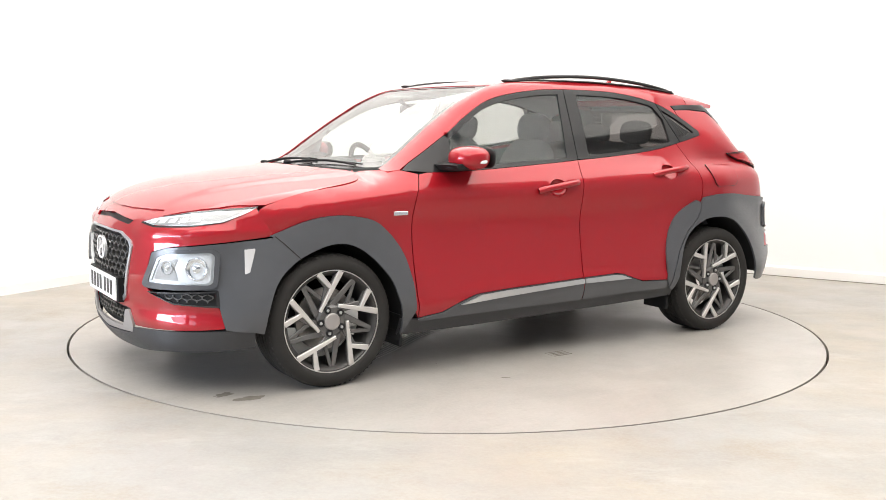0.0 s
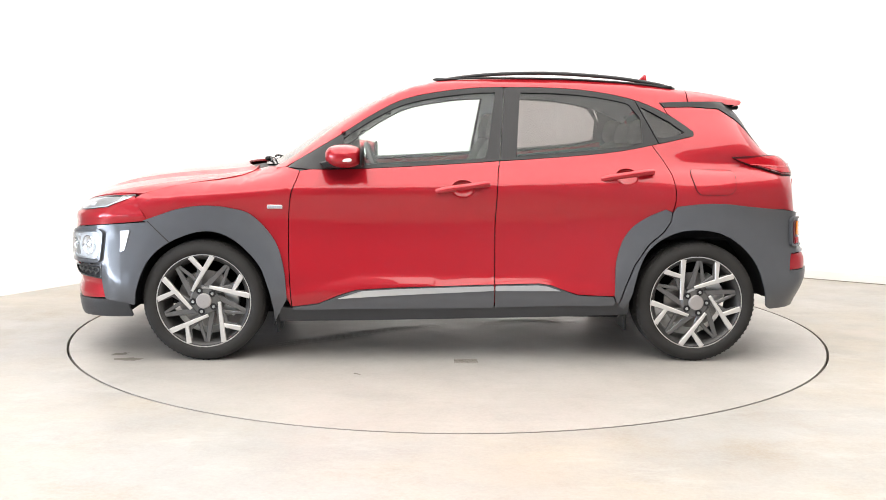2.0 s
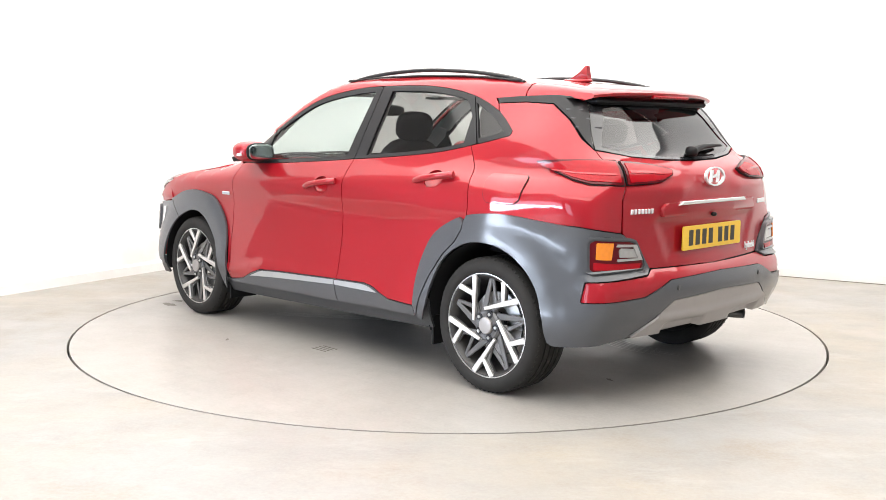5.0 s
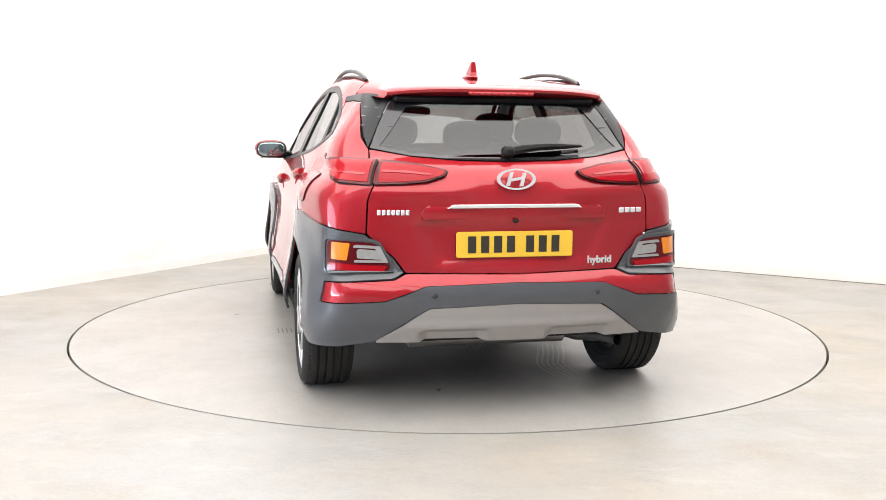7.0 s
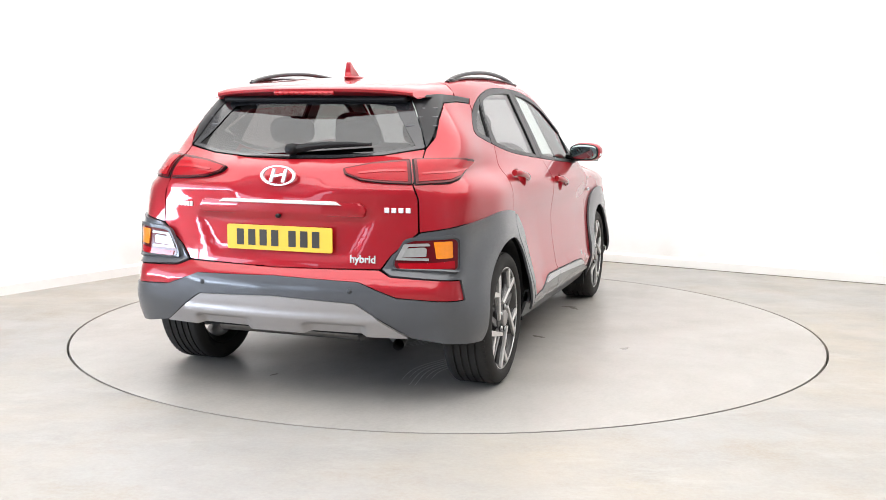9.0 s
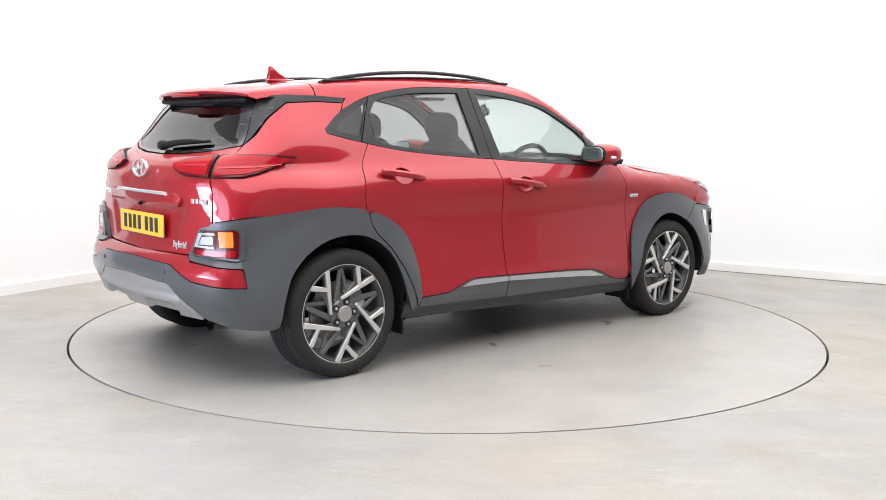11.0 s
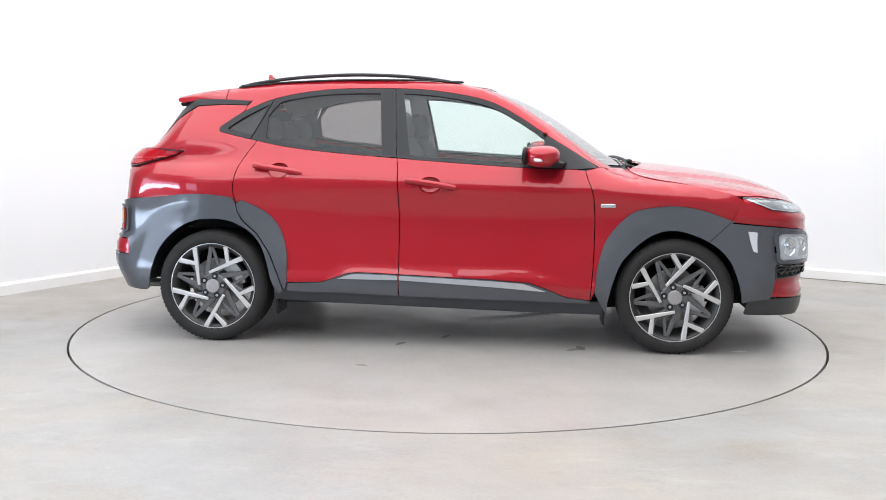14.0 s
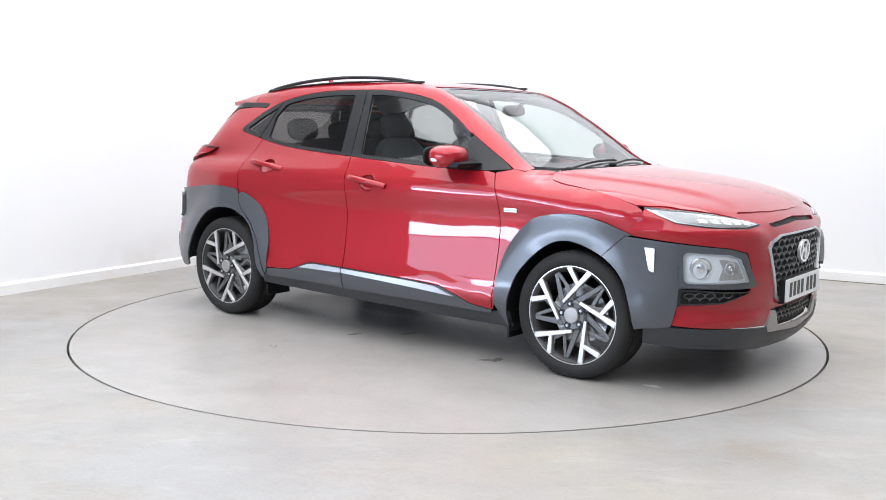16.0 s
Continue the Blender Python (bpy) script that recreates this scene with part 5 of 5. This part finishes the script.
# ---- outside fittings ----
for s, side in ((1, "L"), (-1, "R")):
    # door mirror
    m = part("door_mirror", blob(0.096, 0.104, 0.060, (0.562, s * 0.912, 1.082), 2.5, 28, 18), RED, car, "red door mirror with a black base and clear indicator")
    base = prism([(0.70, 1.02), (0.55, 1.045), (0.545, 1.062), (0.60, 1.072), (0.72, 1.048)], 0.20, lambda u, v, w: Vector((u - 0.02 + w * -0.1, s * (0.775 + w), v)), bevel=0.006)
    blob(0.082, 0.086, 0.020, (0.600, s * 0.885, 1.040), 3.0, 24, 10, bm=base)
    part("mirror_base", base, DARK, m, "black mirror base")
    part("mirror_glass", blob(0.004, 0.084, 0.044, (0.456, s * 0.912, 1.081), 3.2, 24, 12), MIRROR, m, "mirror glass")
    part("mirror_rim", blob(0.012, 0.094, 0.052, (0.468, s * 0.912, 1.081), 3.0, 28, 14), DARK, m)
    part("indicator", blob(0.030, 0.012, 0.012, (0.545, s * 1.003, 1.066), 2.6, 14, 8), LAMPWHITE, m, "clear mirror indicator")
    # handles
    for x, z, door in ((-0.05, 0.922, front_doors), (-0.918, 0.990, rear_doors)):
        dd = door["LR".index(side)]
        y = float(lift_to_skin("s", np.array([(x, z)]))[0][1]) + 0.008
        path = [(x + 0.135, s * (y + 0.004), z - 0.022), (x + 0.09, s * (y + 0.018), z - 0.010), (x, s * (y + 0.025), z + 0.004), (x - 0.09, s * (y + 0.020), z + 0.016), (x - 0.135, s * (y + 0.004), z + 0.020)]
        part("handle", tube([tuple(p) for p in bend(path, 4)], 0.0165, sides=12, flat=1.0), RED, dd, "red door handle")
        cx, cz, rz = (-0.052, 0.913, 0.046) if door is front_doors else (-0.915, 0.980, 0.044)
        cup = bmesh.new()
        rings = []
        for k in range(6):
            g = math.sin(math.pi / 2 * (1 - k / 5)) if k < 5 else 0.02
            ringp = []
            for a in np.linspace(0, 2 * math.pi, 24, endpoint=False):
                px, pz = cx + 0.064 * g * math.cos(a), cz + (rz + 0.002) * g * math.sin(a)
                py = float(lift_to_skin("s", np.array([(px, pz)]))[0][1]) + 0.004 - 0.034 * math.sqrt(max(0, 1 - g * g))
                ringp.append(cup.verts.new((px, s * py, pz)))
            rings.append(ringp)
        for ra, rb in zip(rings, rings[1:]):
            for i in range(24):
                cup.faces.new((ra[i], ra[(i + 1) % 24], rb[(i + 1) % 24], rb[i]))
        part("handle_recess", cup, RED, dd, "rounded red handle recess")
    # louvres on the rear pillar trim
    for k in range(3):
        x, z = -1.552 - 0.036 * k, 1.318 - 0.040 * k
        y = float(lift_to_skin("s", np.array([(x + 0.025, z)]))[0][1])
        y2 = float(lift_to_skin("s", np.array([(x - 0.022, z)]))[0][1])
        part("louvre", tube([(x + 0.025, s * (y + 0.002), z), (x - 0.022, s * (y2 + 0.002), z - 0.002)], 0.005, sides=8), CLAD, car, "short raised louvre")
    # roof rail
    rail = [(0.155, 1.447), (0.07, 1.474), (0.0, 1.496), (-0.22, 1.521), (-0.54, 1.530), (-0.87, 1.512), (-1.12, 1.478), (-1.225, 1.450)]
    part("roof_rail", tube([(x, s * (0.548 - 0.012 * abs(x + 0.5)), z) for x, z in bend(rail, 5)], 0.0115, sides=10, flat=0.9), FRAME, car, "satin black roof rail")
    strip = [(x, s * (0.556 - 0.012 * abs(x + 0.5)), float(top_z(x, 0.556 - 0.012 * abs(x + 0.5))) + 0.006) for x in np.linspace(0.075, -1.17, 30)]
    part("rail_strip", tube(strip, 0.008, sides=8, flat=0.7), FRAME, car)
    for x in (0.06, -1.17):
        part("rail_foot", blob(0.045, 0.010, 0.009, (x, s * 0.546, float(top_z(x, 0.546)) + 0.006), 2.5, 14, 8), FRAME, car)

# fuel flap
FLAP = [(-1.262, 1.018), (-1.476, 1.014), (-1.492, 0.985), (-1.484, 0.915), (-1.455, 0.893), (-1.30, 0.893), (-1.278, 0.915), (-1.256, 0.985)]
panel("fuel_flap", "s", [FLAP], RED, car, off=0.0055, thick=0.006, sides="L", r=0.03, step=0.012, shape=sculpt)
panel("fuel_flap_joint", "s", [shrink(FLAP, 1.022, 1.034), shrink(FLAP, 0.99, 0.985)], DARK, car, off=0.0045, thick=0.004, sides="L", r=0.03, step=0.012, shape=sculpt)

# roof fin
fin = bmesh.new()
prism([(-1.03, 1.478), (-1.10, 1.492), (-1.150, 1.520), (-1.178, 1.556), (-1.196, 1.556), (-1.196, 1.505), (-1.21, 1.472)], 0.02, lambda u, v, w: Vector((u, (w - 0.01) * (1.0 if v > 1.53 else 1.7), v)), bm=fin)
bmesh.ops.bevel(fin, geom=fin.edges[:], offset=0.004, segments=2, affect="EDGES", profile=0.5)
part("roof_aerial", fin, RED, car, "red shark fin roof aerial")
part("aerial_base", blob(0.10, 0.034, 0.014, (-1.12, 0, 1.480), 2.4, 20, 8), RED, car)

# spoiler
sp = bmesh.new()
rows = []
for s in np.linspace(-1, 1, 35):
    a = abs(s)
    xt = -1.705 + 0.092 * a ** 2
    x0 = -1.289
    z0 = float(top_z(x0, min(0.590 * a, 0.586)))
    zt = 1.408 - 0.018 * a ** 4
    pts = []
    for t, dz in ((0, -0.001), (0.34, 0.006), (0.67, 0.006), (0.97, 0.002)):
        pts.append((x0 + (xt - x0) * t, z0 + (zt - z0) * t + dz, 0.590 - 0.085 * t))
    pts += [(xt, zt - 0.006, 0.504), (xt + 0.004, zt - 0.018, 0.504), (xt + 0.05, zt - 0.030, 0.512), (-1.56, 1.368, 0.552), (-1.45, 1.374, 0.566), (x0, min(z0 - 0.012, 1.384), 0.592)]
    rows.append([sp.verts.new((x, s * w, z)) for x, z, w in pts])
for a, b in zip(rows, rows[1:]):
    for i in range(len(a)):
        sp.faces.new((a[i], a[(i + 1) % len(a)], b[(i + 1) % len(a)], b[i]))
sp.faces.new(rows[0])
sp.faces.new(rows[-1][::-1])
spoiler = part("spoiler", sp, RED, tailgate, "red roof spoiler above the rear window")
part("brake_light", tube([(-1.700 + 0.32 * y * y, y, 1.384) for y in np.linspace(-0.15, 0.15, 9)], 0.0085, sides=8), REDGLOW, spoiler, "red high-level brake light")
for y in np.linspace(-0.13, 0.13, 10):
    part("diode", blob(0.004, 0.006, 0.005, (-1.708 + 0.32 * y * y, y, 1.384), 2, 8, 6), REDLENS, spoiler)
box_under = box(bmesh.new(), -1.615, -1.43, -0.47, 0.47, 1.345, 1.372, 0.01, 1)
part("spoiler_underside", box_under, DARK, tailgate)

# wipers
def wiper(name, pts, r, parent, label):
    return part(name, tube([tuple(p) for p in pts], r, sides=8), DARK, parent, label)


def on_top(x, y, h):
    return (x, y, float(top_z(x, y)) + h)


for (xa, ya), (xb, yb) in (((1.095, -0.10), (0.985, 0.50)), ((1.06, -0.52), (1.03, 0.06))):
    w = wiper("wiper", [on_top(xa + (xb - xa) * t, ya + (yb - ya) * t, 0.010 + 0.010 * math.sin(math.pi * t)) for t in np.linspace(0, 1, 9)], 0.006, car, "black windscreen wiper")
    part("blade", tube([on_top(xa + (xb - xa) * t - 0.02, ya + (yb - ya) * t, 0.008) for t in np.linspace(0.1, 1.05, 9)], 0.004, sides=6), DARK, w)
    part("wiper_pivot", blob(0.022, 0.022, 0.014, on_top(xa, ya, 0.012), 2.4, 12, 8), DARK, w)


def on_tail(y, z, off):
    q = lift_to_skin("b", np.array([(math.atan2(abs(y), 1.2), z)]))
    a = np.array([(math.atan2(abs(y), REAR_AXIS - q[0][0]), z)])
    q = lift_to_skin("b", a)
    n = outward(q)
    p = (q + n * off)[0]
    return (p[0], math.copysign(p[1], y) if y else 0.0, p[2])


rw = wiper("rear_wiper", [on_tail(0.0 - 0.36 * t, 1.105 + 0.028 * t + 0.012 * math.sin(math.pi * t), 0.028) for t in np.linspace(0, 1, 9)], [0.02, 0.019, 0.017, 0.015, 0.013, 0.011, 0.009, 0.007, 0.005], tailgate, "black rear wiper")
part("blade", tube([on_tail(-0.02 - 0.34 * t, 1.122 + 0.024 * t, 0.012) for t in np.linspace(0, 1, 8)], 0.008, sides=6), DARK, rw)
part("wiper_pivot", blob(0.03, 0.03, 0.026, on_tail(0.0, 1.105, 0.03), 2.5, 14, 8), DARK, rw)

# ---- badges and plates ----
def ring(cx, cy, rx, ry, k, n=40):
    return [(cx + rx * k * math.cos(a), cy + ry * k * math.sin(a)) for a in np.linspace(0, 2 * math.pi, n, endpoint=False)]


def ring_mesh(rx, ry, k, depth, place, n=40):
    bm = bmesh.new()
    o, i = ring(0, 0, rx, ry, 1, n), ring(0, 0, rx, ry, k, n)
    rows = [[bm.verts.new(place(u, v, w)) for u, v in loop] for loop, w in ((o, 0), (o, depth), (i, depth), (i, 0))]
    for a, b in zip(rows, rows[1:]):
        for j in range(n):
            bm.faces.new((a[j], a[(j + 1) % n], b[(j + 1) % n], b[j]))
    return bm


def rear_place(u, v, w):
    return Vector((-1.945 - w + 0.08 * v, -u, 1.016 + v))


emblem = part("rear_emblem", ring_mesh(0.086, 0.045, 0.84, 0.012, rear_place), BADGEWHITE, tailgate, "bright oval emblem")
bm = prism([(-0.045, -0.028), (-0.030, -0.028), (-0.012, 0.030), (-0.027, 0.030)], 0.010, rear_place)
prism([(0.015, -0.030), (0.030, -0.030), (0.045, 0.028), (0.030, 0.028)], 0.010, rear_place, bm=bm)
prism([(-0.024, -0.009), (0.022, -0.001), (0.026, 0.011), (-0.020, 0.003)], 0.010, rear_place, bm=bm)
part("emblem_bars", bm, BADGEWHITE, emblem)


def front_place(u, v, w):
    return Vector((2.128 + w, u, 0.632 + v))


femb = part("front_emblem", ring_mesh(0.078, 0.058, 0.80, 0.014, front_place), BADGEWHITE, grille, "bright oval emblem")
bm = prism([(-0.042, -0.036), (-0.026, -0.036), (-0.010, 0.040), (-0.026, 0.040)], 0.012, front_place)
prism([(0.012, -0.040), (0.028, -0.040), (0.044, 0.036), (0.028, 0.036)], 0.012, front_place, bm=bm)
prism([(-0.022, -0.012), (0.020, -0.002), (0.024, 0.014), (-0.018, 0.004)], 0.012, front_place, bm=bm)
part("emblem_bars", bm, BADGEWHITE, femb)
bm = prism(ring(0, 0, 0.078, 0.058, 0.98), 0.004, front_place)
part("emblem_back", bm, GLOSSBLACK, femb)

# handle bar of the tailgate with its bright strip
bm = prism(fillet([(-0.405, 0.842), (0.405, 0.842), (0.412, 0.880), (0.385, 0.905), (-0.385, 0.905), (-0.412, 0.880)], 0.012), 0.032, lambda u, v, w: Vector((-1.930 - w + 0.11 * u * u, u, v)), bevel=0.008, seg=2)
hb = part("tailgate_bar", bm, RED, tailgate, "red handle bar across the tailgate")
bm = prism([(-0.30, 0.893), (0.30, 0.893), (0.275, 0.909), (-0.275, 0.909)], 0.038, lambda u, v, w: Vector((-1.930 - w + 0.11 * u * u, u, v)), bevel=0.002, seg=1)
part("bright_strip", bm, BADGEWHITE, hb, "bright trim strip")
part("reversing_camera", blob(0.014, 0.012, 0.010, (-1.955, 0.0, 0.838), 2.4, 12, 8), DARK, hb)


def plate(parent, x, z0, mat, label, facing):
    bm = bmesh.new()
    prism(fillet([(-0.26, 0), (0.26, 0), (0.26, 0.111), (-0.26, 0.111)], 0.01), 0.006, lambda u, v, w: Vector((x + facing * w, -facing * -u, z0 + v)), bm=bm, bevel=0.001, seg=1)
    p = part("number_plate", bm, mat, parent, label)
    u = -0.215
    for k in range(7):
        if k == 4:
            u += 0.028
        bm = prism([(u + 0.005, 0.020), (u + 0.041, 0.020), (u + 0.041, 0.092), (u + 0.005, 0.092)], 0.0012, lambda a, b, w: Vector((x + facing * (0.0062 + w), -facing * -a if facing > 0 else -a, z0 + b)))
        part("plain_bar", bm, INK, p)
        u += 0.0575
    return p


plate(tailgate, -1.948, 0.682, YELLOW, "yellow rear number plate with dark bars", -1)
plate(car, 2.137, 0.398, PLATEWHITE, "white front number plate with dark bars", 1)
bm = box(bmesh.new(), 2.09, 2.136, -0.266, 0.266, 0.390, 0.514, 0.006, 1)
part("plate_holder", bm, DARK, car, "black number plate holder")

# brand words as plain bright bars, the word that tells the drive lettered
for y, z, w, h, tilt in ((0.52, 0.874, 0.135, 0.022, 0), (-0.54, 0.876, 0.118, 0.022, 0)):
    n_let = 7 if y > 0 else 4
    step = w / n_let
    for k in range(n_let):
        yy = y + w / 2 - step * (k + 0.5)
        c = on_tail(yy, z, 0.004)
        bm = box(bmesh.new(), c[0] - 0.002, c[0] + 0.006, c[1] - step * 0.38, c[1] + step * 0.38, z - h / 2, z + h / 2, 0.002, 1)
        part("badge_bar", bm, BADGEWHITE, tailgate, "bright badge bar")
fc = bpy.data.curves.new("drive_badge", "FONT")
fc.body, fc.size, fc.offset, fc.extrude, fc.align_x, fc.align_y = "hybrid", 0.046, 0.0012, 0.002, "CENTER", "CENTER"
tmp = bpy.data.objects.new("drive_badge", fc)
word = bpy.data.meshes.new_from_object(tmp)
word.materials.clear()
word.materials.append(BADGEWHITE)
badge = new("drive_badge", word)
badge.parent = tailgate
badge["label"] = "bright lettering hybrid"
c = on_tail(-0.393, 0.660, 0.004)
badge.matrix_basis = Matrix.Translation(c) @ Matrix(((0.10, 0, -1, 0), (-1, 0, -0.10, 0), (0, 1, 0, 0), (0, 0, 0, 1)))
for s in (1, -1):
    y = float(lift_to_skin("s", np.array([(0.925, 0.816)]))[0][1]) + 0.003
    bm = box(bmesh.new(), 0.885, 0.965, min(s * y, s * (y + 0.006)), max(s * y, s * (y + 0.006)), 0.806, 0.826, 0.002, 1)
    wb = part("wing_badge", bm, BADGEWHITE, car, "small bright badge on the front wing")
    for k in range(6):
        bm = box(bmesh.new(), 0.892 + 0.012 * k, 0.900 + 0.012 * k, min(s * (y + 0.005), s * (y + 0.0075)), max(s * (y + 0.005), s * (y + 0.0075)), 0.811, 0.821)
        part("plain_bar", bm, BADGEGREY, wb)

# parking sensors
for y in (0.36, -0.36):
    c = on_tail(y, 0.530, 0.012)
    part("parking_sensor", blob(0.004, 0.012, 0.012, c, 2, 12, 8), SILL, rear_clad)

# main lamp bowls
for s in (0, 1):
    sy = 1 - 2 * s
    for ang, r, mat in ((40.0, 0.052, CHROME), (33.4, 0.032, CHROME)):
        q = lift_to_skin("f", np.array([(radians(ang), 0.600)]))
        n = outward(q)[0]
        c = q[0] + n * 0.016
        d = Vector((n[0], n[1], 0)).normalized()
        bm = lathe([(r, -0.010), (r, 0.002), (r * 0.94, 0.003), (r * 0.86, -0.003), (r * 0.55, -0.008), (r * 0.40, -0.008), (r * 0.36, 0.001), (r * 0.2, 0.005), (0.0005, 0.006)], 28, "x", close=False)
        ob = part("lamp_bowl", bm, mat, fog[s])
        ob.matrix_basis = Matrix.Translation((c[0], sy * c[1], c[2])) @ Matrix.Rotation(math.atan2(sy * d.y, d.x), 4, "Z")

# ---- marks on the turntable ----
def mark(name, x, y, sx, sy, turn, mat, n=9, seed=1):
    """A thin worn patch with a ragged outline."""
    rnd = random.Random(seed)
    bm = bmesh.new()
    m = pose(x, y, 0.0012, 0, 0, turn)
    ps = []
    for k in range(n * 2):
        a = math.pi * k / n
        q = 1 + rnd.uniform(-0.35, 0.25)
        ps.append(bm.verts.new(m @ Vector((sx * q * math.cos(a), sy * q * math.sin(a), 0))))
    bm.faces.new(ps)
    part(name, bm, mat, turntable)


def scuff(path, lines, gap, seed, w=0.005):
    """Parallel pale tyre lines along a bent path."""
    rnd = random.Random(seed)
    P = bend(path, 7)
    for k in range(lines):
        bm = bmesh.new()
        cut0, cut1 = rnd.randrange(0, 4), rnd.randrange(0, 4)
        prev = None
        Q = P[cut0:len(P) - cut1]
        for i, p in enumerate(Q):
            d = Q[min(i + 1, len(Q) - 1)] - Q[max(i - 1, 0)]
            n = np.array((-d[1], d[0])) / max(np.linalg.norm(d), 1e-9)
            ww = w * (0.3 + 0.7 * math.sin(math.pi * (i + 0.5) / len(Q)))
            c = p + n * gap * (k - lines / 2)
            cur = [bm.verts.new((*(c + n * e), 0.0014)) for e in (-ww, ww)]
            if prev:
                bm.faces.new((prev[0], cur[0], cur[1], prev[1]))
            prev = cur
        part("tyre_scuff", bm, SCUFF, turntable, "pale curved tyre scuff")


scuff([(1.05, 0.68), (0.72, 0.47), (0.36, 0.21), (0.01, 0.03)], 5, 0.022, 3)
scuff([(-0.23, 0.01), (-0.53, -0.07), (-0.80, 0.04)], 5, 0.022, 4)
scuff([(-0.70, -0.46), (-0.95, -0.38), (-1.20, -0.30), (-1.50, -0.33)], 6, 0.028, 5)
for k, (x, y, sx, sy) in enumerate(((1.72, 1.0, 0.07, 0.035), (1.80, 0.88, 0.05, 0.03), (0.78, -0.66, 0.06, 0.02), (-0.21, -0.64, 0.05, 0.02), (0.03, -0.42, 0.06, 0.02), (0.82, -0.62, 0.05, 0.025), (-1.2, 0.9, 0.03, 0.012), (0.5, 1.3, 0.03, 0.01), (-1.55, 0.4, 0.03, 0.012))):
    mark("oil_mark", x, y, sx, sy, 20 * k, OIL, seed=k)
mark("pale_chip", 1.70, -0.58, 0.05, 0.02, 10, SCUFF, seed=40)
# a small slotted grate in the disc
for k in range(4):
    bm = box(bmesh.new(), -0.125, 0.0, 0.985 + 0.026 * k, 0.992 + 0.026 * k, -0.004, 0.0016)
    part("slot", bm, OIL, turntable)


def motions():
    """The turntable and the car on it turn together, clockwise from above, at an almost even pace."""
    turn = [213.12, 197.68, 182.08, 166.36, 150.56, 134.72, 118.89, 103.11, 87.42, 71.83, 56.35, 40.95, 25.60, 10.21, -5.32, -21.14, -37.45]
    walk(turntable, [(t, pose(0, 0, 0, 0, 0, a)) for t, a in enumerate(turn)])
    walk(car, [(t, pose(0, 0, 0, 0, 0, a) @ pose(0.0145, 0.155, 0)) for t, a in enumerate(turn)])


motions()
